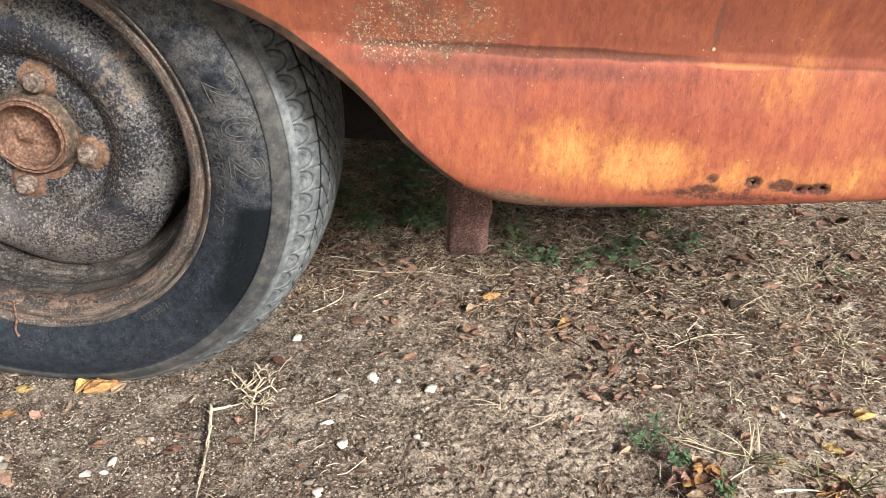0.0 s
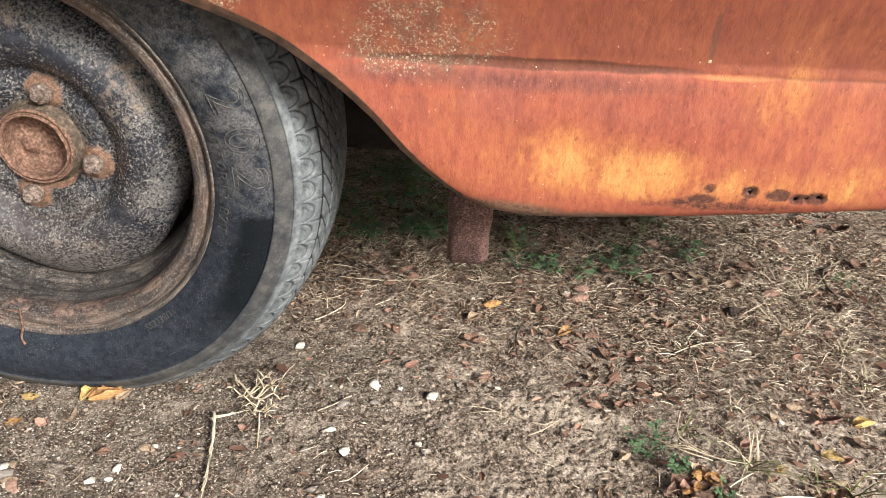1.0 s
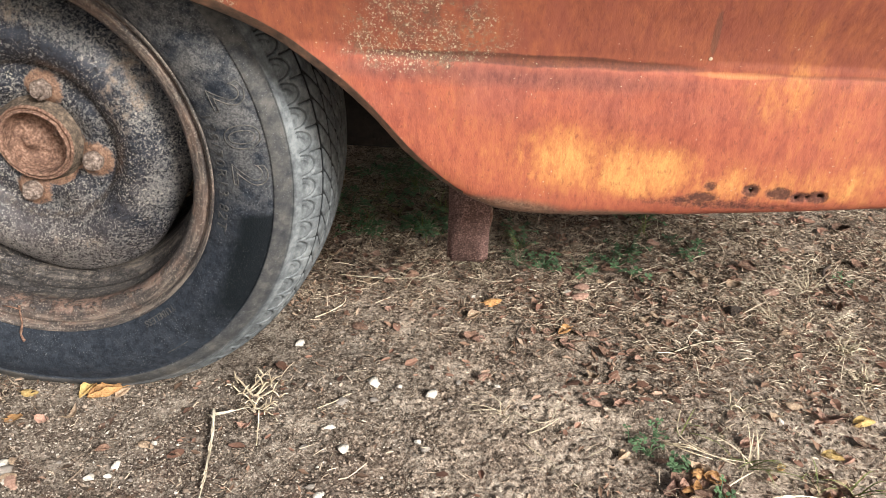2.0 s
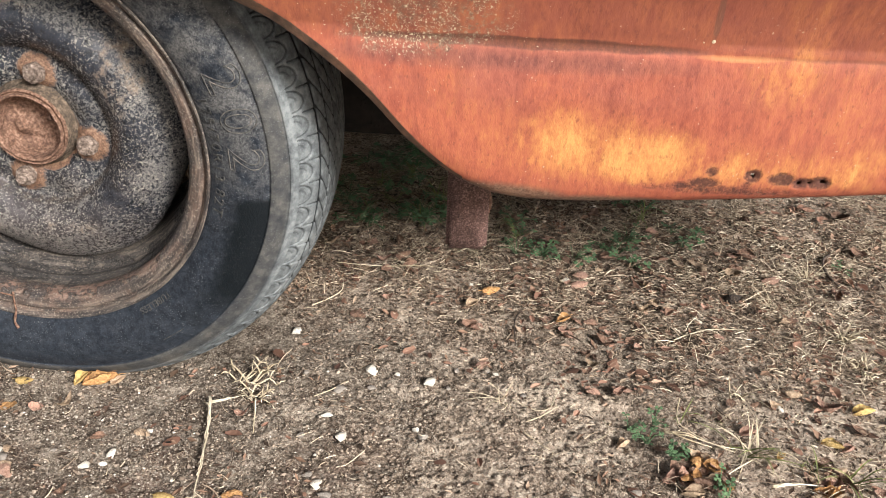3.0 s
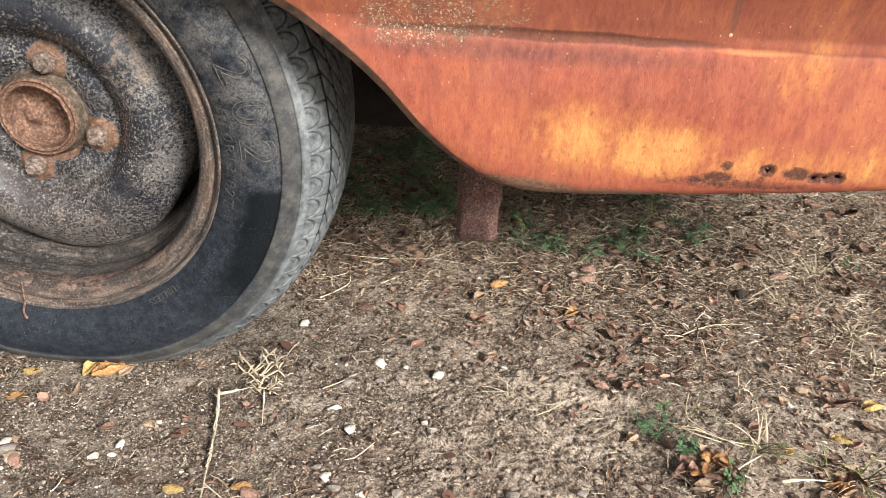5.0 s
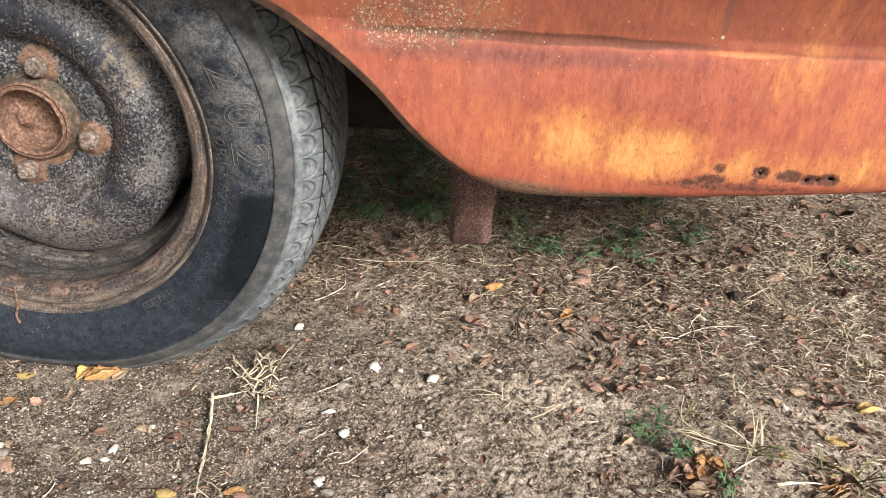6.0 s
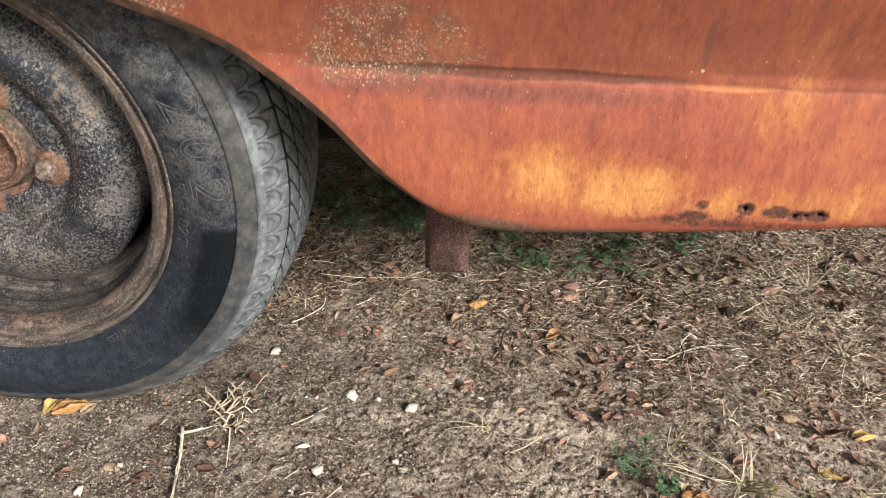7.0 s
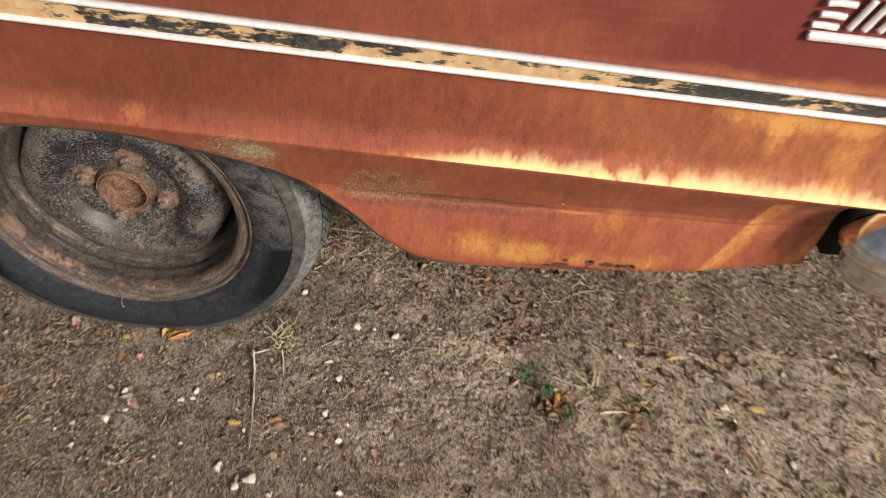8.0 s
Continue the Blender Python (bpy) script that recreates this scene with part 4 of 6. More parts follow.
def build_emblem():
    """A chrome script badge, drawn as slanting strokes over a bar."""
    y = -0.0660
    pieces = []
    for pts in (((0.768, 0.629), (0.80, 0.628), (0.86, 0.626), (0.95, 0.623)),
                ((0.773, 0.662), (0.785, 0.663), (0.799, 0.662)), ((0.771, 0.651), (0.782, 0.651), (0.794, 0.650)), ((0.767, 0.640), (0.778, 0.640), (0.791, 0.639)),
                ((0.802, 0.638), (0.808, 0.653), (0.814, 0.668)), ((0.816, 0.638), (0.822, 0.653), (0.828, 0.667)),
                ((0.830, 0.638), (0.835, 0.648), (0.840, 0.657)), ((0.842, 0.638), (0.847, 0.648), (0.852, 0.657)), ((0.854, 0.638), (0.859, 0.648), (0.864, 0.657)), ((0.866, 0.637), (0.871, 0.647), (0.876, 0.656))):
        line = smooth_profile([(a - 0.008, y, b + 0.009) for a, b in pts], 0.002)
        pieces.append(tube(line, [0.0050 if len(pieces) == 0 else 0.0034] * len(line), 8))
    part_of("emblem", mesh_of("emblem", *joined(pieces), RAIL), car, "raised chrome script badge")


build_emblem()


def build_bumper():
    """The chromed rear bumper, wrapped round the corner, with a rounded end."""
    path = smooth_profile([(0.912, -0.070, 0), (0.915, -0.090, 0), (0.936, -0.108, 0), (0.985, -0.120, 0), (1.07, -0.106, 0), (1.125, -0.04, 0), (1.15, 0.10, 0), (1.15, 0.70, 0), (1.15, 1.30, 0)], 0.012)
    shape = [(-0.018, 0.335), (0.000, 0.337), (0.006, 0.350), (0.007, 0.372), (0.012, 0.382), (0.023, 0.388), (0.028, 0.398), (0.026, 0.410), (0.018, 0.424), (0.006, 0.436), (-0.006, 0.443), (-0.016, 0.444), (-0.020, 0.39)]
    v, f, n = [], [], len(shape)
    for i, p in enumerate(path):
        way = (path[min(i + 1, len(path) - 1)] - path[max(i - 1, 0)]).normalized()
        out = Vector((way.y, -way.x, 0))
        k = min(1.0, 0.70 + 0.30 * (i / 3) ** 0.6)
        v += [p + out * (o * k) + Vector((0, 0, 0.395 + (z - 0.395) * k)) for o, z in shape]
    for i in range(len(path) - 1):
        f += [(i * n + k, i * n + (k + 1) % n, (i + 1) * n + (k + 1) % n, (i + 1) * n + k) for k in range(n)]
    f += [tuple(range(n))[::-1], tuple(len(v) - n + k for k in range(n))]
    part_of("rear_bumper", mesh_of("rear_bumper", v, f, CHROME), car, "dull chrome bumper wrapped round the corner")


build_bumper()

# ---- the wheel ----
WHEEL_Z = 0.2495
wheel_rest = pose(0.005, 0, WHEEL_Z)


def squash(x, y, z):
    """Sags rubber where the tyre meets the soil."""
    floor = 0.001 - WHEEL_Z
    near = max(0.0, min(1.0, (-0.10 - z) / 0.14)) * math.exp(-((x / 0.16) ** 2))
    y += (0.005 if y < 0.085 else -0.005) * near * near
    if z < floor:
        z = floor + 0.12 * (z - floor)
    return x, y, z



def wall_y(r):
    return float(np.interp(r, [a for a, _ in TYRE_WALL], [b for _, b in TYRE_WALL]))


def tread_cut(a, y, w):
    """Depth of the tread's grooves at the angle a, depth y and width w from the shoulder."""
    p = (a * 76 / (2 * math.pi) + 6 * w) % 1.0
    cut = 0.0
    if y < 0.0265:
        # a fine ridge, then a row of shallow half-ellipses side by side, each with a narrow outline
        cut = max(cut, 0.0012 * max(0.0, 1 - abs(w - 0.0035) / 0.0011))
        u, v = (w - 0.007) / 0.0165, (p - 0.5) / 0.43
        d = math.sqrt(u * u + v * v)
        if u > 0:
            cut = max(cut, 0.0025 * min(1.0, max(0.0, 2.0 * (1 - abs(d - 1) / 0.095))))
            cut = max(cut, 0.0008 * min(1.0, max(0.0, 5 * (1 - d))))
            if p > 0.5:
                cut = max(cut, 0.0016 * min(1.0, max(0.0, 2.0 * (1 - abs(d - 0.52) / 0.09))))
    if 0.018 < w and y < 0.0290:
        cut = max(cut, 0.0024 * min(1.0, max(0.0, 2.2 * (1 - min(p, 1 - p) / 0.05))))
    for c in (0.0290, 0.047, 0.066, 0.085, 0.104, 0.123, 0.141):
        cut = max(cut, 0.0050 * min(1.0, max(0.0, 2.2 * (1 - abs(y - c) / 0.0022))))
    if 0.0290 < y < 0.141:
        q = (a * 76 / (2 * math.pi) + 62 * (y - 0.0290)) % 1.0
        cut = max(cut, 0.0045 * min(1.0, max(0.0, 2.2 * (1 - min(q, 1 - q) / 0.10))))
    return max(0.0, cut)


def build_wheel():
    disc = [(0.0, 0.076), (0.030, 0.074), (0.036, 0.067), (0.041, 0.058), (0.052, 0.054), (0.066, 0.055), (0.072, 0.0545), (0.0755, 0.051), (0.080, 0.0445), (0.088, 0.0365), (0.097, 0.0325), (0.106, 0.0325), (0.116, 0.036), (0.126, 0.041), (0.1345, 0.0465), (0.1405, 0.0515), (0.1452, 0.058), (0.1475, 0.066), (0.1465, 0.078)]
    steps = 220
    v, f = lathe([(p.x, p.y) for p in smooth_profile([(r, y, 0) for r, y in disc], 0.0025)], steps)
    moved = []
    for x, y, z in v:
        r, a = math.hypot(x, z), math.atan2(z, x)
        # pressed ridges beside the bolts and small dents
        y -= 0.007 * math.exp(-(((r - 0.062) / 0.014) ** 2)) * (0.5 + 0.5 * math.cos(4 * (a - radians(25)))) ** 3
        for turn in NUT_TURNS:
            d = math.hypot(x - 0.0535 * math.cos(radians(turn)), z - 0.0535 * math.sin(radians(turn)))
            y -= 0.0030 * math.exp(-((d / 0.0160) ** 6))
        y += 0.0008 * n3(x, 0, z, 40)
        lobe = 1 - 0.055 * min(1.0, max(0.0, (r - 0.104) / 0.035)) * (0.5 - 0.5 * math.cos(4 * (a + radians(72)))) ** 1.6
        moved.append((x * lobe, y, z * lobe))
    wheel = part_of("wheel", mesh_of("wheel", moved, f, DISC), car, "black steel wheel, rusty, dusty and chipped")
    wheel.matrix_basis = wheel_rest
    rim = [(0.140, 0.170), (0.150, 0.150), (0.148, 0.10), (0.1475, 0.080), (0.1495, 0.068), (0.153, 0.059), (0.158, 0.053), (0.1600, 0.046), (0.1585, 0.041), (0.1600, 0.0365), (0.1612, 0.030), (0.1598, 0.020), (0.1608, 0.012), (0.1650, 0.0072), (0.1705, 0.0052), (0.1738, 0.0048), (0.1752, 0.0066), (0.1768, 0.0062), (0.1784, 0.0030), (0.1815, 0.0000), (0.1835, 0.0015), (0.1838, 0.006), (0.181, 0.010), (0.176, 0.012), (0.174, 0.03)]
    rp = [(p.x, p.y) for p in smooth_profile([(r, y, 0) for r, y in rim], 0.0014)]
    v, f = lathe(rp, 240)
    v = [(x * (1 + 0.0015 * n3(x, y, z, 30)), y + 0.0006 * n3(x, y, z, 60), z) for x, y, z in v]
    part_of("rim", mesh_of("rim", v, f, BARREL), wheel, "rust-brown rim with flaking black paint")
    # tyre: plain wall, then a finely stepped tread
    wall = [(p.x, p.y) for p in smooth_profile([(r, y, 0) for r, y in TYRE_WALL], 0.004)]
    tread = [(p.x, p.y) for p in smooth_profile([(r, y, 0) for r, y in TYRE_TREAD], 0.0011)]
    back = [(0.25, 0.172), (0.22, 0.178), (0.19, 0.168), (0.172, 0.15)]
    profile, marks = wall + tread + back, len(wall)
    lengths = np.cumsum([0] + [math.hypot(b[0] - a[0], b[1] - a[1]) for a, b in zip(tread, tread[1:])])
    n, steps, verts = len(profile), 2200, []
    for i in range(steps):
        a = 2 * math.pi * i / steps
        for k, (r, y) in enumerate(profile):
            cut = 0.0
            if 0 <= k - marks < len(tread):
                cut = tread_cut(a, y, float(lengths[k - marks]))
                r, y = r - cut * (1 if y > 0.03 else 0.7), y + (cut * 0.7 if y < 0.03 else 0)
            verts.append(squash(r * math.cos(a), y, r * math.sin(a)))
    faces = [(i * n + k, i * n + k + 1, ((i + 1) % steps) * n + k + 1, ((i + 1) % steps) * n + k) for i in range(steps) for k in range(n - 1)]
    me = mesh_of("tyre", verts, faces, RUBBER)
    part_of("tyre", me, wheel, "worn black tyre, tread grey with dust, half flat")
    # hub: a raised, rusted ring round a dished plug
    hub = [(0.0, 0.065), (0.012, 0.0655), (0.022, 0.0655), (0.0275, 0.061), (0.0295, 0.053), (0.0298, 0.0445), (0.0306, 0.0418), (0.0318, 0.0410), (0.0326, 0.0420), (0.0330, 0.0448), (0.0342, 0.0452), (0.0348, 0.0430), (0.0362, 0.0428), (0.0370, 0.0455)]
    v, f = lathe([(p.x, p.y) for p in smooth_profile([(r, y, 0) for r, y in hub], 0.0008)], 128)
    v = [(x + 0.0008 * n3(x, y, z, 90), y + 0.0009 * n3(x, y, z, 90) - 0.009 * math.exp(-((x + 0.016) / 0.008) ** 2 - ((z + 0.006) / 0.008) ** 2) - 0.010 * math.exp(-((x - 0.017) / 0.006) ** 2 - ((z - 0.008) / 0.006) ** 2), z) for x, y, z in v]
    part_of("hub", mesh_of("hub", v, f, NUT), wheel, "rusted hub with a dished middle")
    v, f = lathe([(p.x, p.y) for p in smooth_profile([(r, y, 0) for r, y in ((0.0368, 0.0452), (0.0376, 0.0470), (0.0384, 0.0502), (0.0392, 0.0525), (0.0404, 0.0555), (0.0440, 0.0590))], 0.0012)], 128)
    v = [(x + 0.0009 * n3(x, y, z, 110), y + 0.0008 * n3(x, y, z, 90), z + 0.0007 * n3(x, y, z, 130)) for x, y, z in v]
    part_of("hub_collar", mesh_of("hub_collar", v, f, COLLAR), wheel, "dust-grey collar below the hub ring")
    tab = rounded_box(0.011, 0.010, 0.0055, 0.0016, (0.0235, 0.0520, 0.0085))
    for v in tab.verts:
        v.co += Vector((0.0008 * n3(*v.co, 300), 0.0008 * n3(*v.co, 280), 0.0010 * n3(*v.co, 260)))
    part("hub_tab", tab, NUT, wheel, "bent rusty tab inside the hub ring")
    for turn in NUT_TURNS:
        a = radians(turn)
        spot = Matrix.Translation((0.0535 * math.cos(a), 0, 0.0535 * math.sin(a)))
        # six-sided nut with a stud end
        nv, nf = lathe([(0.0, 0.0290), (0.0042, 0.0292), (0.0050, 0.0302), (0.0051, 0.0352), (0.0056, 0.0354), (0.0085, 0.0356), (0.0100, 0.0372), (0.0104, 0.0372), (0.0106, 0.047)], 24)
        shaped = []
        for x, y, z in nv:
            r, b = math.hypot(x, z), math.atan2(z, x) + turn
            k = 1.0 if r < 0.0072 else math.cos(math.pi / 6) / math.cos((b % (math.pi / 3)) - math.pi / 6)
            shaped.append((x * k * 0.96, y + 0.0082, z * k * 0.96))
        v, f = [tuple(spot @ Vector((x + 0.0004 * n3(x, y, z, 200), y + 0.0004 * n3(x, y, z, 180), z))) for x, y, z in shaped], nf
        part_of("lug_nut", mesh_of("lug_nut", v, f, BOLT, False), wheel, "rust-caked wheel nut")
    return wheel


wheel = build_wheel()


def sidewall_text(text, size, base, start, raised, outline=False, spread=1.0):
    """Raised lettering bent round the tyre wall, read clockwise from the angle start (degrees)."""
    cu = bpy.data.curves.new("lettering", "FONT")
    cu.body, cu.size, cu.space_character = text, size, spread
    if outline:
        cu.fill_mode, cu.bevel_depth, cu.bevel_resolution = "NONE", raised, 1
    else:
        cu.extrude = raised
    tmp = new("lettering_curve", cu)
    bpy.context.view_layer.update()
    me = bpy.data.meshes.new_from_object(tmp.evaluated_get(bpy.context.evaluated_depsgraph_get()))
    bpy.data.objects.remove(tmp)
    for v in me.vertices:
        r, a = base + v.co.y, radians(start) - v.co.x / base
        x, y, z = squash(r * math.cos(a), wall_y(r) - 0.0007 - v.co.z, r * math.sin(a))
        v.co = (x, y, z)
    me.materials.clear()
    me.materials.append(DUSTED if outline else LETTER)
    part_of("lettering", me, wheel, "raised moulded lettering")


sidewall_text("175/70R13 82T", 0.0140, 0.1890, 17.5, 0.0007, spread=1.25)
sidewall_text("TUBELESS", 0.0085, 0.1885, -47, 0.0007, spread=1.1)
sidewall_text("\u2013\u2013\u2013\u2013\u2013", 0.0090, 0.2230, -51, 0.0005, spread=1.2)
sidewall_text("202", 0.044, 0.2050, 23.0, 0.0005, outline=True, spread=1.5)

shred = smooth_profile([(-0.032, 0.006, -0.158), (-0.0285, -0.001, -0.166), (-0.0275, -0.0035, -0.174), (-0.0285, -0.008, -0.183), (-0.026, -0.009, -0.190)], 0.002)
bits = [tube(shred, [0.0011 + 0.0007 * n3(*p, 300) for p in shred], 6), tube([shred[2], shred[2] + Vector((-0.010, -0.001, 0.003)), shred[2] + Vector((-0.018, 0.001, 0.002))], [0.0009, 0.0007, 0.0004], 5)]
part_of("root_shred", mesh_of("root_shred", *joined(bits), NUT), wheel, "brown dried root caught on the rim")

# ---- the jacking tube behind the sill ----
def build_jack_tube():
    bm = rounded_box(0.0400, 0.036, 0.144, 0.0035, (0.4122, 0.073, 0.2145), 2)
    bmesh.ops.subdivide_edges(bm, edges=[e for e in bm.edges if e.calc_length() > 0.02], cuts=22)
    for v in bm.verts:
        edge = max(0.0, (abs(v.co.x - 0.4122) - 0.016) / 0.004)
        v.co.x += 0.0004 * n3(*v.co, 60) + 0.0003 * edge * n3(0, 0, v.co.z, 170)
        v.co.y += 0.0005 * n3(*v.co, 70)
        if v.co.z < 0.147:
            v.co.z += 0.0007 * n3(v.co.x, 0, 0, 220) + 0.02 * (v.co.x - 0.4122)
    tube_ob = part("jacking_tube", bm, POST, car, "rust-brown square steel tube hanging behind the sill")
    flake = tube([(0.4316, 0.062, 0.205), (0.4334, 0.060, 0.195), (0.4324, 0.060, 0.182)], [0.0010, 0.0018, 0.0008], 5)
    part_of("rust_flake", mesh_of("rust_flake", *flake, NUT, False), tube_ob, "reddish flaking rust on the edge")


build_jack_tube()


# ---- litter on the ground ----
def top(x, y):
    return soil_height(x, y) + max(0.0, crumbs(x, y))


def leaf_mesh(name, curl, roll, material, length=0.03, width=0.5):
    """A dry leaf with a midrib: curled along its length, rolled across, its rim uneven."""
    verts, faces, nu, nv = [], [], 13, 7
    for i in range(nu):
        u = i / (nu - 1)
        w = width * length * (math.sin(math.pi * u**0.8) ** 0.6) * 0.62 * (1 + 0.22 * n3(u, curl, roll, 6))
        turn = roll * (0.75 + 0.5 * u)
        for k in range(nv):
            s = (k / (nv - 1)) * 2 - 1
            a = s * turn
            x, y = (u - 0.5) * length * (1 - 0.12 * abs(curl)), w * math.sin(a) / turn
            z = w * (1 - math.cos(a)) / abs(turn) * (1 if turn > 0 else -1) + curl * length * ((u - 0.45) ** 2) * 4
            z += 0.045 * length * n3(u, s * 0.5, curl * 9 + roll, 4.5) - (0.012 * length if k == nv // 2 else 0)
            verts.append((x, y, z))
    for i in range(nu - 1):
        for k in range(nv - 1):
            faces.append((i * nv + k, (i + 1) * nv + k, (i + 1) * nv + k + 1, i * nv + k + 1))
    v, f = tube([(-0.5 * length, 0, curl * length * 0.8), (-0.58 * length, 0.01 * length, curl * length), (-0.68 * length, 0.05 * length, curl * length * 0.8)], [0.018 * length, 0.014 * length, 0.010 * length], 4)
    low = min(p[2] for p in verts)
    v, f = joined([(verts, faces), ([tuple(p) for p in v], f)])
    return mesh_of(name, [(x, y, z - low) for x, y, z in v], f, material)


LEAF_SHAPES = [[leaf_mesh("fallen_leaf", curl, fold, material, 1.0, width) for curl, fold, width in ((0.16, 0.6, 0.56), (0.32, 1.3, 0.66), (-0.18, -0.8, 0.52), (0.10, 1.9, 0.72), (0.42, 0.9, 0.5), (0.06, 2.3, 0.85), (-0.10, -1.5, 0.66))] for _, material in LEAVES]
rng = random.Random(11)


def litter_density(x, y):
    """Thick litter behind and to the rear, bare soil before the wheel."""
    d = 0.05 + 0.95 / (1 + math.exp(-(y - (0.17 if x < 0.48 else 0.17 - 0.4 * min(0.12, x - 0.48)) + 0.09 * n3(x, y, 0, 5)) / 0.028))
    if x > 0.5:
        d = max(d, 0.85 / (1 + math.exp(-(x - 0.66 + 0.3 * n3(x, y, 5, 4)) / 0.05)) * (1 if y > 0.04 else 0.38))
    d = max(d, 0.5 / (1 + math.exp((x + 0.06) / 0.03)) if y < 0 else 0)
    if y < -0.12:
        d = max(d, 0.75 * min(1.0, (-0.12 - y) / 0.05) * max(0.0, 0.35 + n3(x, y, 6, 7)))
    d *= 1 if y < 0.40 else max(0.12, 1 - (y - 0.40) * 4)
    return d * (0.55 + 0.9 * max(0.0, 0.5 + n3(x, y, 9, 12)))


def strew_leaves(rows):
    for x, y, size, heading, kind in rows:
        me = LEAF_SHAPES[kind][rng.randrange(7)]
        ob = new("fallen_leaf", me)
        tagged(ob, f"curled dry {LEAVES[kind][0]} leaf lying on the soil", "leaf", "fallen leaves")
        s = size / 1120
        ob.matrix_basis = pose(x, y, top(x, y) - 0.02 * s + 0.0035 * min(1.0, litter_density(x, y)), rng.uniform(-22, 22), rng.uniform(-16, 16), heading + rng.choice((0, 180))) @ Matrix.Diagonal((s, s, s, 1))


def stone_mesh(seed, material):
    bm = bmesh.new()
    bmesh.ops.create_icosphere(bm, subdivisions=3, radius=0.5)
    for v in bm.verts:
        c = v.co + Vector((seed * 3.1, seed, 0))
        k = 1 + 0.45 * noise.noise(c * 1.7) + 0.16 * noise.noise(c * 4)
        p = v.co * k
        for cut in range(7):
            a = seed * 2.3 + cut * 1.9
            way = Vector((math.cos(a), math.sin(a), 0.55 * math.sin(a * 3 + seed)))
            way.normalize()
            over = p.dot(way) - (0.22 + 0.035 * cut)
            if over > 0:
                p -= way * over * 0.9
        v.co = Vector((p.x, p.y, p.z * 0.7))
    me = bpy.data.meshes.new("stone")
    bm.to_mesh(me)
    bm.free()
    me.materials.append(material)
    me.polygons.foreach_set("use_smooth", [True] * len(me.polygons))
    return me


STONE_SHAPES = [[stone_mesh(k + 7 * g, material) for k in range(6)] for g, (_, material) in enumerate(STONES)]


def strew_stones(rows):
    for x, y, wide, deep, kind in rows:
        ob = new("stone", STONE_SHAPES[kind][rng.randrange(6)])
        tagged(ob, f"small {STONES[kind][0]} stone half sunk in the soil", "stone", "stones")
        w, d = wide / 1200, deep / 1200
        ob.matrix_basis = pose(x, y, soil_height(x, y) + 0.03 * d, rng.uniform(-12, 12), rng.uniform(-12, 12), rng.uniform(-20, 20)) @ Matrix.Diagonal((w, d * 1.15, min(w, d) * 0.9, 1))


strew_leaves([
    (0.046, -0.007, 34, 20, 1), (0.068, -0.008, 20, 60, 0), (-0.023, -0.020, 20, 10, 2), (-0.019, -0.057, 22, 5, 1),
    (0.007, -0.054, 18, 0, 4), (0.033, -0.045, 22, 70, 0), (0.072, -0.053, 20, 50, 3), (0.169, -0.151, 22, -5, 2),
    (0.206, -0.044, 18, 0, 4), (0.081, -0.085, 16, 20, 3), (0.228, 0.295, 26, 0, 0), (0.290, 0.138, 24, -15, 3),
    (0.286, 0.231, 22, -60, 0), (0.329, 0.270, 26, 20, 3), (0.444, 0.199, 26, 10, 1), (0.528, 0.147, 24, 40, 1),
    (0.508, 0.143, 20, 60, 4), (0.555, 0.242, 24, 10, 4), (0.552, 0.220, 26, 10, 4), (0.581, 0.302, 26, 40, 0)])
strew_leaves([
    (0.595, 0.293, 24, 0, 3), (0.536, 0.274, 24, -30, 3), (0.519, 0.326, 26, 50, 4), (0.553, 0.351, 24, -20, 0),
    (0.588, 0.411, 26, 70, 4), (0.524, 0.423, 24, 20, 3), (0.687, 0.285, 30, -35, 0), (0.667, 0.296, 20, 0, 3),
    (0.710, 0.291, 26, -20, 0), (0.752, 0.272, 24, -20, 0), (0.796, 0.261, 26, 10, 4), (0.948, 0.441, 32, -50, 3),
    (0.934, 0.343, 26, -20, 3), (0.782, 0.322, 30, 0, 3), (0.531, 0.120, 18, -20, 4), (0.571, 0.109, 26, -30, 3),
    (0.436, 0.059, 18, 40, 4), (0.550, 0.018, 18, 0, 4), (0.577, 0.025, 18, 0, 3), (0.586, 0.025, 18, 20, 4)])
strew_leaves([
    (0.665, 0.043, 18, 10, 4), (0.635, 0.039, 16, 0, 3), (0.689, 0.019, 16, 60, 3), (0.696, -0.021, 22, 20, 4),
    (0.732, 0.022, 20, 0, 0), (0.824, 0.022, 26, 3, 2), (0.773, -0.032, 24, -25, 2), (0.811, -0.011, 28, -40, 3),
    (0.573, -0.046, 22, 50, 0), (0.609, -0.052, 16, 0, 3), (0.638, -0.066, 24, 50, 1), (0.639, -0.092, 26, 0, 3),
    (0.623, -0.089, 24, 80, 3), (0.625, -0.073, 22, 30, 3), (0.627, -0.104, 26, 0, 0), (0.720, -0.050, 14, 40, 2),
    (0.746, -0.074, 26, 50, 0), (0.756, -0.056, 22, -20, 3), (0.738, -0.101, 22, 20, 0), (0.754, -0.097, 22, 40, 0)])
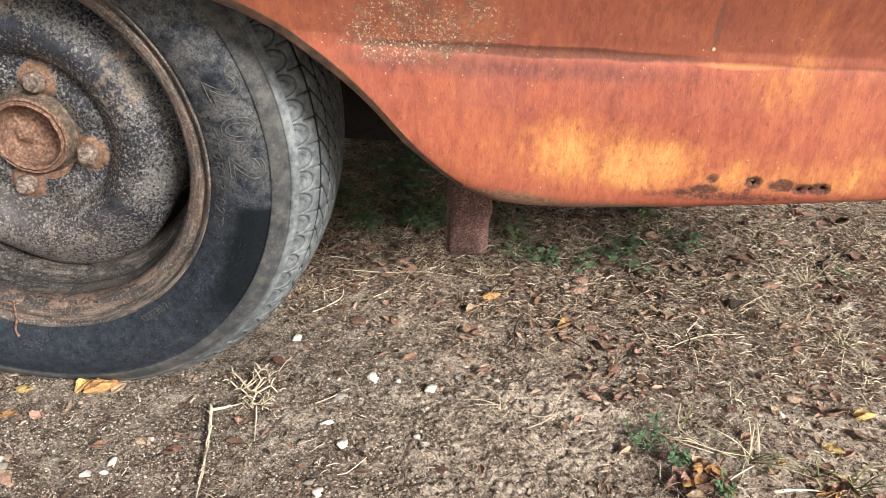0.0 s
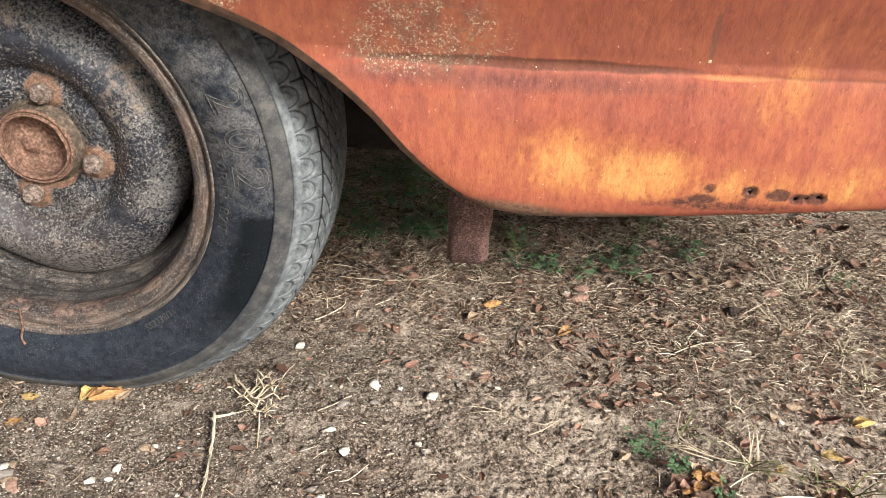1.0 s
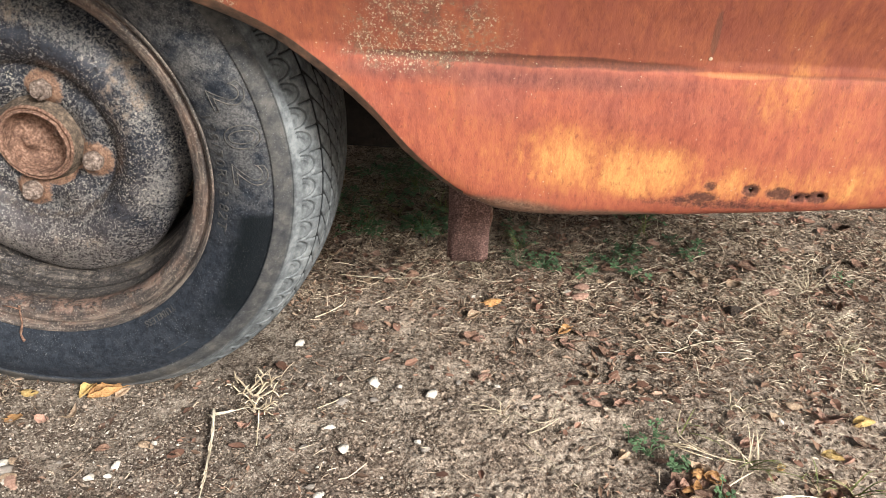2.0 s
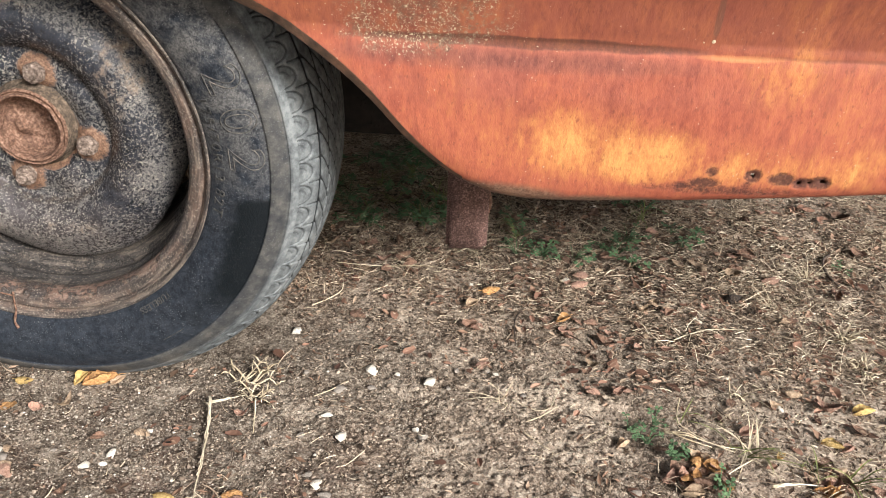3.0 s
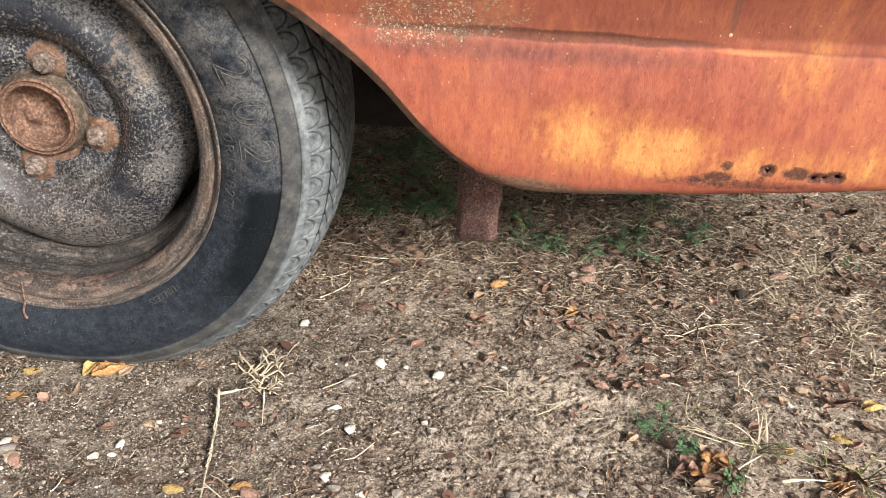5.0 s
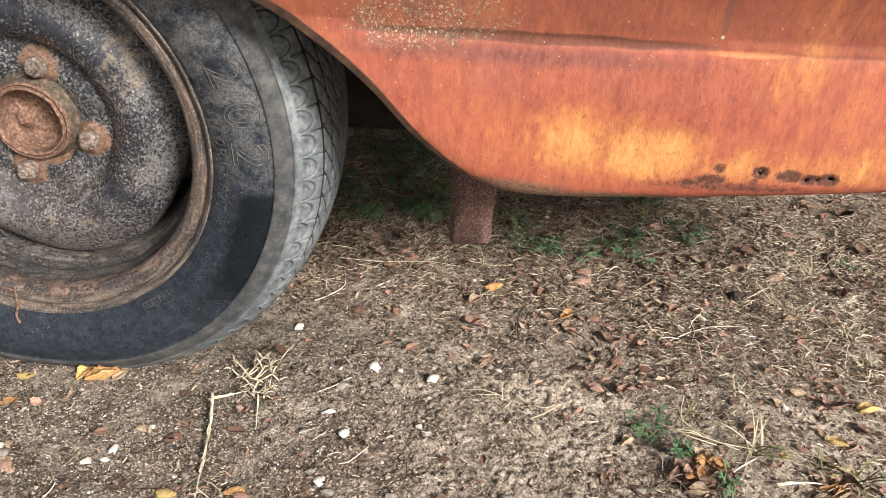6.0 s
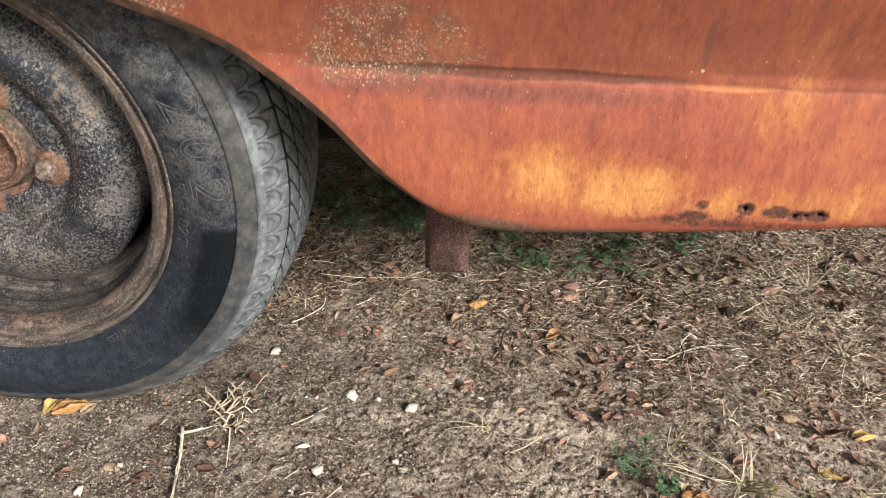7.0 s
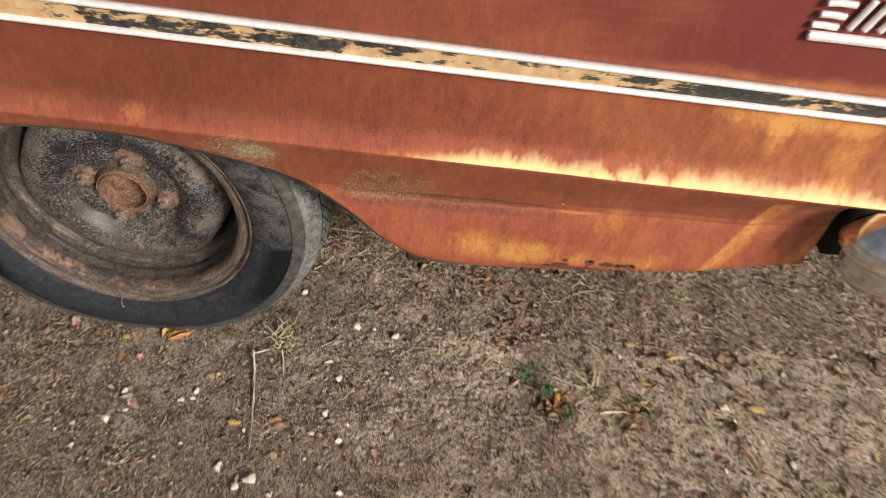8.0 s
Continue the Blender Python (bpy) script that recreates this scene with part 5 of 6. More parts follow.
strew_leaves([
    (0.767, -0.083, 30, -30, 3), (0.226, -0.144, 22, 10, 1), (0.236, -0.150, 22, 0, 4), (0.664, 0.367, 22, 10, 4),
    (0.662, 0.298, 18, 0, 3), (0.888, 0.318, 20, 40, 3), (0.886, 0.276, 18, 0, 3), (0.716, 0.278, 22, 70, 0),
    (0.476, 0.245, 18, 0, 3), (0.236, 0.338, 24, 60, 3), (0.339, 0.247, 24, 30, 3), (0.874, 0.240, 20, 60, 3),
    (0.311, 0.233, 22, 40, 3), (0.419, 0.127, 22, 20, 3), (0.429, 0.123, 18, 0, 4), (0.591, 0.196, 24, 50, 3),
    (0.559, 0.145, 22, 20, 3), (0.622, 0.176, 22, 30, 0), (0.758, 0.041, 22, 0, 0), (0.654, 0.175, 20, 50, 3)])
strew_leaves([(rng.gauss(0.632, 0.012), rng.gauss(-0.088, 0.013), rng.uniform(15, 27), rng.uniform(0, 180), rng.choice((1, 3, 4, 4, 0))) for _ in range(17)])
strew_leaves([(rng.gauss(0.758, 0.016), rng.gauss(-0.085, 0.014), rng.uniform(15, 28), rng.uniform(0, 180), rng.choice((1, 3, 4, 4, 0))) for _ in range(14)])
strew_leaves([(rng.uniform(-0.25, 1.15), rng.uniform(-0.34, -0.15), rng.uniform(10, 22), rng.uniform(0, 180), rng.choice((0, 3, 3, 4, 2))) for _ in range(22)])
strew_leaves([(0.052, -0.012, 40, 35, 1), (0.030, -0.010, 24, 80, 2)])
strew_leaves([(rng.uniform(-0.36, -0.06), rng.uniform(-0.20, 0.02), rng.uniform(12, 22), rng.uniform(0, 180), rng.choice((3, 4, 4, 0))) for _ in range(16)])
strew_leaves([(rng.gauss(0.555, 0.05), rng.gauss(0.15, 0.07), rng.uniform(9, 19), rng.uniform(0, 180), rng.choice((3, 3, 4, 0))) for _ in range(30)])
strew_leaves([(rng.uniform(0.62, 0.95), rng.uniform(0.08, 0.42), rng.uniform(9, 18), rng.uniform(0, 180), rng.choice((3, 4, 0))) for _ in range(18)])
strew_stones([
    (0.322, 0.036, 20, 20, 0), (0.383, 0.019, 19, 16, 0), (0.349, 0.031, 9, 8, 0), (0.293, 0.002, 20, 14, 1),
    (0.288, -0.035, 18, 9, 0), (0.307, -0.064, 17, 14, 0), (0.325, 0.008, 15, 7, 1), (0.227, 0.096, 18, 12, 0),
    (0.537, 0.232, 16, 16, 0), (0.296, -0.125, 17, 13, 0), (0.305, -0.136, 18, 12, 1), (0.268, -0.066, 12, 9, 1),
    (0.376, -0.048, 10, 8, 0), (0.102, -0.105, 12, 14, 0), (0.084, -0.120, 15, 11, 0), (0.049, -0.106, 8, 6, 1),
    (0.006, -0.123, 26, 18, 1), (0.014, -0.134, 14, 9, 0), (0.126, -0.072, 9, 7, 0), (0.075, -0.062, 7, 8, 0)])
strew_stones([
    (0.452, 0.044, 10, 6, 0), (0.739, 0.020, 11, 14, 0), (0.688, 0.166, 13, 11, 0), (0.460, -0.129, 20, 18, 1),
    (0.521, -0.120, 14, 10, 1), (0.479, 0.007, 10, 8, 1), (0.410, 0.044, 9, 9, 1), (0.577, -0.107, 16, 12, 1),
    (0.383, -0.056, 14, 10, 1), (0.122, -0.119, 8, 6, 1), (0.329, -0.141, 13, 10, 0), (0.360, -0.136, 14, 12, 1),
    (0.214, -0.024, 8, 7, 1), (0.590, 0.436, 14, 12, 0), (0.498, 0.262, 10, 8, 0), (0.419, 0.213, 9, 13, 0),
    (0.808, 0.160, 10, 8, 1), (0.812, 0.364, 9, 7, 0), (0.443, 0.048, 8, 6, 1), (0.254, 0.025, 9, 7, 1)])
strew_stones([(rng.uniform(-0.25, 1.15), rng.uniform(-0.34, -0.13), rng.uniform(6, 13), rng.uniform(6, 10), rng.choice((0, 1, 1))) for _ in range(60)])
strew_stones([
    (0.209, -0.236, 30, 22, 0), (0.191, -0.249, 18, 12, 0), (0.321, -0.167, 15, 14, 0), (0.239, -0.255, 16, 10, 0),
    (-0.011, -0.162, 18, 20, 0), (0.001, -0.116, 18, 13, 0), (0.285, -0.114, 14, 9, 1), (0.258, -0.154, 16, 18, 1),
    (0.280, -0.159, 16, 10, 0), (0.893, -0.059, 22, 18, 0), (1.091, 0.054, 20, 16, 0), (0.998, 0.008, 16, 14, 0),
    (0.976, -0.148, 14, 18, 0), (0.903, -0.082, 10, 14, 0), (-0.133, -0.109, 15, 15, 1), (-0.089, -0.171, 16, 12, 1),
    (0.162, -0.220, 18, 20, 0), (0.848, -0.150, 22, 16, 1), (0.775, -0.208, 16, 14, 1), (0.539, -0.179, 10, 10, 1),
    (0.403, 0.011, 8, 7, 1), (1.069, 0.095, 10, 9, 1), (0.100, -0.116, 12, 8, 0), (0.333, -0.245, 14, 12, 0),
    (1.129, -0.002, 16, 12, 0)])


# ---- plants ----
def ground_point(x, y, z=0.0):
    return Vector((x, y, top(x, y) + z))


def dry_stub(x, y, stems, height, seed):
    """A cut tuft of bleached straws: flattish at the foot, bent over, each with a few side shoots."""
    r = random.Random(seed)
    thing = new("dry_grass_stub")
    tagged(thing, "bleached stub of dry grass standing in the soil", "dry grass", "dry stubs")
    for _ in range(stems):
        a, lean, h = r.uniform(0, 6.28), r.uniform(0.4, 2.0), height * r.uniform(0.55, 1.15)
        base = Vector((r.uniform(-0.010, 0.010), r.uniform(-0.006, 0.006), -0.003))
        way = Vector((math.cos(a) * lean, math.sin(a) * lean, 1)).normalized()
        side = Vector((-math.sin(a), math.cos(a), 0)) * r.uniform(-0.25, 0.25)
        line = smooth_profile([base, base + way * h * 0.4 + side * h * 0.3, base + way * h * 0.75 + side * h + Vector((0, 0, 0.05 * h)), base + way * h + side * h * 1.8 - Vector((0, 0, r.uniform(0.0, 0.35) * h))], 0.0045)
        w, n = r.uniform(0.0008, 0.0015), len(line)
        pieces = [tube(line, [w * (1 - 0.65 * i / n) * (1 + 0.3 * n3(*p, 260)) for i, p in enumerate(line)], 5)]
        for k in range(r.randint(1, 3)):
            p = line[r.randrange(n // 3, n)]
            d = Vector((r.uniform(-1, 1), r.uniform(-1, 1), r.uniform(-0.1, 0.8))).normalized() * height * r.uniform(0.2, 0.45)
            pieces.append(tube([p, p + d * 0.5 + Vector((0, 0, 0.002)), p + d], [w * 0.7, w * 0.6, w * 0.25], 5))
        v, f = joined(pieces)
        part_of("stem", mesh_of("stem", v, f, STALK), thing)
    thing.matrix_basis = Matrix.Translation(ground_point(x, y))


def dry_twig(points, width, label="long bleached dry stem lying on the soil", material=None, name="dry_twig", strands=1):
    line = smooth_profile([ground_point(x, y, z) for x, y, z in points], 0.006)
    line = [p + Vector((0.0010 * n3(*p, 60), 0.0010 * n3(*p, 55), 0)) for p in line]
    n = len(line)
    pieces = []
    for k in range(strands):
        # frayed stems: each strand wanders a little and ends at a length of its own
        last = n if k == 0 else max(4, int(n * (0.45 + 0.5 * abs(n3(k, 5, points[0][0], 3.3)))))
        own = [p + Vector((n3(p.x, p.y, 9 * k, 70), n3(p.y, p.x, 7 * k, 70), 0.6 + n3(p.x, p.y, 4 * k, 60))) * (0.0024 * min(k, 1)) for p in line[:last]]
        pieces.append(tube(own, [(0.75 if strands == 1 else 0.5) * width * (1 - 0.5 * i / last) * (1 + 0.3 * n3(*p, 150)) for i, p in enumerate(own)], 6))
    tagged(new(name, mesh_of(name, *joined(pieces), material or STALK)), label, name.split("_")[-1])


def clover_leaf_mesh():
    verts, faces = [], []
    for lobe in (90, 210, 330):
        a, k = radians(lobe), len(verts)
        verts.append((0, 0, 0))
        rim = []
        for i in range(9):
            b = -1.25 + 2.5 * i / 8
            r = 0.62 + 0.38 * math.cos(b * 1.1) - (0.06 if i == 4 else 0)
            rim.append((r * math.cos(a + b * 0.55), r * math.sin(a + b * 0.55), 0.10 * r - 0.12 * b * b * 0.5))
        verts += rim
        faces += [(k, k + 1 + i, k + 2 + i) for i in range(8)]
    return mesh_of("leaf", verts, faces, GREEN)


CLOVER = clover_leaf_mesh()


def clover_plant(x, y, leaves, spread, size, seed):
    r = random.Random(seed)
    thing = new("clover_plant")
    tagged(thing, "small green clover weed growing from the soil", "weed", "green weeds")
    pieces = []
    for _ in range(leaves):
        a, d, h = r.uniform(0, 6.28), spread * math.sqrt(r.random()), r.uniform(0.004, 0.016)
        tip = Vector((math.cos(a) * d, math.sin(a) * d, h))
        pieces.append(tube([Vector((0, 0, -0.002)), tip * 0.5 + Vector((0, 0, 0.004)), tip], [0.0006, 0.0005, 0.0004], 4))
        leaf = part_of("leaf", CLOVER, thing)
        s = size * r.uniform(0.4, 0.75)
        leaf.matrix_basis = Matrix.Translation(tip) @ pose(0, 0, 0, r.uniform(-30, 30), r.uniform(-30, 30), r.uniform(0, 360)) @ Matrix.Diagonal((s, s, s, 1))
    v, f = joined(pieces)
    part_of("stalk", mesh_of("stalk", v, f, GREEN), thing)
    thing.matrix_basis = Matrix.Translation(ground_point(x, y))


def blade_mesh(length, bend, width, material):
    verts, faces = [], []
    for i in range(8):
        u = i / 7
        w = width * (1 - u**2.2) * 0.5 + 0.0001
        d, h = length * (u - 0.25 * bend * u * u), length * bend * (0.9 * u - 0.75 * u * u) + 0.001
        verts += [(d, -w, h), (d, 0, h - w * 0.5), (d, w, h)]
    for i in range(7):
        b = 3 * i
        faces += [(b, b + 1, b + 4, b + 3), (b + 1, b + 2, b + 5, b + 4)]
    return mesh_of("blade", verts, faces, material)


BLADES = {"green": [blade_mesh(0.055, b, 0.0016, BLADE) for b in (0.4, 0.8, 1.2)] + [blade_mesh(0.05, 0.6, 0.0012, STALK)],
          "dry": [blade_mesh(0.055, b, 0.0012, STALK) for b in (0.25, 0.5, 0.9)]}


def grass_tuft(x, y, count, reach, tone, seed, low=0, high=360):
    r = random.Random(seed)
    thing = new("grass_tuft")
    words = "half-green tuft of grass spreading over the soil" if tone == "green" else "dead straw-coloured tuft of grass on the soil"
    tagged(thing, words, "grass", "grass tufts")
    for _ in range(count):
        blade = part_of("blade", r.choice(BLADES[tone]), thing)
        s = reach / 0.055 * r.uniform(0.5, 1.2)
        blade.matrix_basis = pose(r.uniform(-0.006, 0.006), r.uniform(-0.006, 0.006), 0, 0, r.uniform(-22, 4), r.uniform(low, high)) @ Matrix.Diagonal((s, min(s, 1.0), s, 1))
    thing.matrix_basis = Matrix.Translation(ground_point(x, y))


dry_stub(0.196, 0.004, 9, 0.036, 1)
dry_stub(0.213, -0.020, 8, 0.030, 2)
dry_stub(0.848, 0.150, 6, 0.030, 5)
dry_stub(0.850, 0.100, 5, 0.026, 6)
dry_stub(0.702, 0.030, 4, 0.024, 7)
dry_twig([(0.171, -0.030, 0.006), (0.178, -0.055, 0.004), (0.184, -0.085, 0.003), (0.190, -0.120, 0.003), (0.196, -0.165, 0.004), (0.199, -0.19, 0.002)], 0.0021, strands=5)
dry_twig([(0.173, -0.034, 0.004), (0.190, -0.028, 0.006), (0.206, -0.024, 0.008)], 0.0016, strands=4)
dry_twig([(0.165, -0.033, 0.003), (0.176, -0.045, 0.008), (0.180, -0.07, 0.002)], 0.0011)
dry_twig([(0.466, -0.002, 0.003), (0.490, -0.016, 0.003), (0.505, -0.012, 0.004), (0.513, 0.008, 0.008), (0.522, 0.020, 0.010)], 0.0012)
dry_twig([(0.481, -0.034, 0.003), (0.495, -0.026, 0.005), (0.512, -0.010, 0.006)], 0.0012)
dry_twig([(0.478, -0.046, 0.004), (0.490, -0.055, 0.003), (0.503, -0.063, 0.002)], 0.0011)
dry_twig([(0.610, -0.030, 0.004), (0.635, -0.040, 0.008), (0.662, -0.048, 0.006), (0.688, -0.049, 0.004)], 0.0016, strands=3)
dry_twig([(0.612, -0.026, 0.006), (0.630, -0.046, 0.010), (0.655, -0.050, 0.005)], 0.0011)
dry_twig([(0.632, 0.002, 0.016), (0.628, -0.022, 0.008), (0.650, -0.040, 0.005), (0.676, -0.052, 0.003)], 0.0010)
dry_twig([(0.700, -0.092, 0.003), (0.728, -0.086, 0.004), (0.752, -0.087, 0.003)], 0.0018, strands=3)
dry_twig([(0.655, -0.086, 0.002), (0.672, -0.074, 0.004), (0.690, -0.060, 0.003)], 0.0013)
dry_twig([(0.540, -0.052, 0.004), (0.560, -0.038, 0.006), (0.556, -0.020, 0.008)], 0.0009)
dry_twig([(0.270, -0.012, 0.002), (0.285, -0.002, 0.003), (0.299, 0.014, 0.003)], 0.0010)
dry_twig([(0.214, -0.022, 0.003), (0.219, -0.045, 0.002), (0.224, -0.070, 0.002)], 0.0012)
dry_twig([(0.235, 0.145, 0.003), (0.262, 0.175, 0.004), (0.262, 0.20, 0.004)], 0.0010)
dry_twig([(0.245, 0.245, 0.004), (0.30, 0.238, 0.006), (0.36, 0.245, 0.004), (0.40, 0.238, 0.004)], 0.0009)
dry_twig([(0.650, 0.120, 0.004), (0.690, 0.142, 0.006), (0.735, 0.150, 0.004)], 0.0011)
dry_twig([(0.478, 0.155, 0.004), (0.471, 0.128, 0.006), (0.473, 0.095, 0.003)], 0.0014, "thin curved grey-brown twig on the soil", TWIG, "fallen_twig")
dry_twig([(0.895, 0.335, 0.006), (0.878, 0.312, 0.010), (0.876, 0.285, 0.006), (0.885, 0.265, 0.003)], 0.0030, "dark curved twig lying in the straw", TWIG, "fallen_twig")
dry_twig([(0.395, 0.28, 0.004), (0.43, 0.296, 0.014), (0.455, 0.32, 0.006)], 0.0009)
dry_twig([(0.40, 0.30, 0.003), (0.425, 0.272, 0.010), (0.43, 0.245, 0.004)], 0.0009)
for n, (x, y, leaves, spread, size) in enumerate(((0.582, -0.022, 7, 0.014, 0.0065), (0.597, -0.040, 8, 0.014, 0.0065), (0.606, -0.019, 6, 0.012, 0.0065), (0.617, -0.060, 8, 0.013, 0.008),
                                                  (0.653, -0.091, 5, 0.010, 0.006), (0.657, -0.106, 5, 0.010, 0.007), (0.704, 0.345, 9, 0.018, 0.010), (0.722, 0.362, 8, 0.018, 0.010), (0.690, 0.372, 7, 0.016, 0.009),
                                                  (0.669, 0.447, 14, 0.032, 0.010), (0.64, 0.45, 9, 0.03, 0.009), (0.485, 0.345, 8, 0.022, 0.008), (0.476, 0.38, 9, 0.028, 0.008), (0.90, 0.30, 5, 0.014, 0.006))):
    clover_plant(x, y, leaves, spread, size, n)
for n in range(20):
    clover_plant(rng.uniform(0.20, 0.385), 0.36 + 0.34 * rng.random() ** 1.5, rng.randint(9, 15), 0.042, 0.0105, 40 + n)
for n in range(9):
    clover_plant(rng.uniform(0.42, 0.68), rng.uniform(0.27, 0.40), rng.randint(6, 11), 0.030, 0.0095, 70 + n)
grass_tuft(0.691, -0.050, 16, 0.055, "green", 1)
grass_tuft(0.692, -0.052, 12, 0.062, "dry", 2)
grass_tuft(0.772, -0.078, 18, 0.050, "green", 3)
grass_tuft(0.745, -0.063, 6, 0.035, "green", 4)
grass_tuft(0.629, -0.012, 4, 0.035, "green", 5)
grass_tuft(0.666, -0.014, 5, 0.035, "green", 6)
grass_tuft(0.460, -0.004, 9, 0.042, "dry", 23)
grass_tuft(0.502, -0.072, 6, 0.024, "dry", 24)
grass_tuft(0.848, 0.150, 26, 0.045, "dry", 7)
grass_tuft(0.852, 0.100, 20, 0.040, "dry", 8)
grass_tuft(0.846, 0.275, 30, 0.045, "dry", 9)
grass_tuft(0.785, 0.205, 20, 0.036, "dry", 10)
grass_tuft(0.70, 0.03, 7, 0.035, "dry", 11)
grass_tuft(0.87, -0.10, 12, 0.05, "green", 12)
grass_tuft(0.92, -0.16, 12, 0.05, "green", 13)
grass_tuft(1.00, -0.22, 14, 0.055, "green", 31)
grass_tuft(1.06, -0.26, 12, 0.055, "green", 32)
grass_tuft(0.96, -0.29, 12, 0.05, "green", 33)
grass_tuft(0.42, 0.285, 12, 0.045, "dry", 14)
grass_tuft(0.60, 0.30, 8, 0.04, "dry", 15)
grass_tuft(0.95, 0.10, 10, 0.045, "dry", 16)
grass_tuft(0.34, 0.25, 8, 0.045, "dry", 17)
for n, (x, y) in enumerate(((0.345, 0.36), (0.30, 0.41), (0.262, 0.385), (0.365, 0.44), (0.32, 0.50), (0.27, 0.47), (0.39, 0.40), (0.475, 0.335), (0.655, 0.405))):
    grass_tuft(x, y, 12, 0.048, "green", 50 + n)

# a black lump of tarry bark
lump = stone_mesh(3.3, TWIG)
lump.name = "bark_lump"
ob = tagged(new("bark_lump", lump), "small black lump of charred bark on straw", "bark")
ob.matrix_basis = pose(0.737, 0.215, top(0.737, 0.215) + 0.003, 10, 0, 20) @ Matrix.Diagonal((0.024, 0.020, 0.022, 1))

# looser leaves to the rear and under the car
for _ in range(46):
    strew_leaves([(rng.uniform(0.78, 1.25), rng.uniform(-0.32, 0.05), rng.uniform(16, 28), rng.uniform(0, 360), rng.choice((0, 2, 3, 3, 4)))])
for _ in range(40):
    strew_leaves([(rng.uniform(0.24, 1.1), rng.uniform(0.16, 0.55), rng.uniform(14, 24), rng.uniform(0, 360), rng.choice((0, 3, 3, 3, 4)))])
for _ in range(22):
    strew_leaves([(rng.uniform(-0.35, 0.12), rng.uniform(-0.32, -0.03), rng.uniform(14, 22), rng.uniform(0, 360), rng.choice((0, 3, 4)))])


# ---- straw, crumbs and grit ----
def scatter(count, low=(-0.5, -0.34), high=(1.35, 0.95), dense=litter_density):
    made = 0
    while made < count:
        x, y = rng.uniform(low[0], high[0]), rng.uniform(low[1], high[1])
        if math.hypot(x / 0.23, (y - 0.09) / 0.08) < 1:
            continue
        if rng.random() < dense(x, y):
            made += 1
            yield x, y


def matted(x, y):
    return litter_density(x, y) * min(1.0, max(0.12, 0.45 + 1.5 * n3(x, y, 3.7, 21) + 0.8 * n3(x, y, 1.1, 52)))


def brighter_side(x, y):
    """Where paler straw brightens the litter beside the car's rear."""
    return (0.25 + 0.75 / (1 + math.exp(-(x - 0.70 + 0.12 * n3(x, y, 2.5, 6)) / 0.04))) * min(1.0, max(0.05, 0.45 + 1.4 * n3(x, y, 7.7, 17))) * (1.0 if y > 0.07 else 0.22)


def build_straw(spots, material, label):
    """Short broken fibres, kinked and matted, with a few long pale stalks among them."""
    verts, faces = [], []
    for x, y in spots:
        stalk = rng.random() < 0.020
        length = rng.uniform(0.014, 0.040) if stalk else 0.0025 + min(0.018, rng.expovariate(1 / 0.0036))
        w = rng.uniform(0.00022, 0.00050) * (1.6 if rng.random() < 0.08 else 1)
        a, bend, lift = rng.uniform(0, 6.283), rng.gauss(0, 0.5), rng.uniform(-0.15, 0.35) if rng.random() < 0.7 else rng.uniform(0.3, 1.1)
        n = 5 if stalk else 4 if length > 0.007 else 3
        kink, sharp = rng.randrange(1, n), rng.gauss(0, 0.7) if rng.random() < 0.5 else 0.0
        px, py, z, k = x, y, top(x, y) + rng.uniform(0.0002, 0.0040), len(verts)
        for i in range(n):
            u, r = i / (n - 1), w * (1 if i < n - 1 else 0.5)
            h, nx, ny = z + lift * length * (u - 0.45 * u * u), -math.sin(a), math.cos(a)
            verts += [(px + nx * r, py + ny * r, h), (px, py, h + r * 1.2), (px - nx * r, py - ny * r, h)]
            a += bend / n + (sharp if i == kink else 0.0)
            px, py = px + math.cos(a) * length / (n - 1), py + math.sin(a) * length / (n - 1)
        for i in range(n - 1):
            b = k + 3 * i
            faces += [(b, b + 1, b + 4, b + 3), (b + 1, b + 2, b + 5, b + 4)]
    tagged(new("straw_litter", mesh_of("straw_litter", verts, faces, material, False)), label, "straw", kind="stuff")


def flaky(x, y):
    """Broken leaves gather in drifts beside the car, thickest towards its rear."""
    drift = min(1.0, max(0.03, 0.30 + 1.7 * n3(x, y, 5.1, 15)))
    return drift * (0.25 + 0.75 / (1 + math.exp(-(x - 0.48) / 0.06))) * (1.0 if y > 0.0 else 0.45)


def build_flakes():
    """Curled scraps of last year's leaves."""
    verts, faces = [], []
    for x, y in scatter(1900, (-0.30, -0.32), (1.25, 0.50), flaky):
        size, a, curl = 0.0016 + min(0.0065, rng.expovariate(1 / 0.0020)), rng.uniform(0, 6.283), rng.uniform(-0.1, 0.5)
        tip, lean, h, k = rng.uniform(-0.3, 0.5), rng.uniform(-0.3, 0.3), top(x, y) + rng.uniform(0.0008, 0.0035), len(verts)
        for u in (-1.0, -0.35, 0.35, 1.0):
            wide = (0.62 - 0.38 * u * u) * rng.uniform(0.7, 1.1)
            for v in (-wide, 0.0, wide):
                px, py = size * u, size * v
                verts.append((x + px * math.cos(a) - py * math.sin(a), y + px * math.sin(a) + py * math.cos(a), h + size * (curl * abs(v) * 1.6 + tip * u * u * 0.5 + lean * v)))
        for i in range(3):
            for j in range(2):
                b = k + 3 * i + j
                faces.append((b, b + 1, b + 4, b + 3))
    tagged(new("leaf_litter", mesh_of("leaf_litter", verts, faces, FLAKE, False)), "curled scraps of dry brown leaves on soil", "leaf litter", kind="stuff")


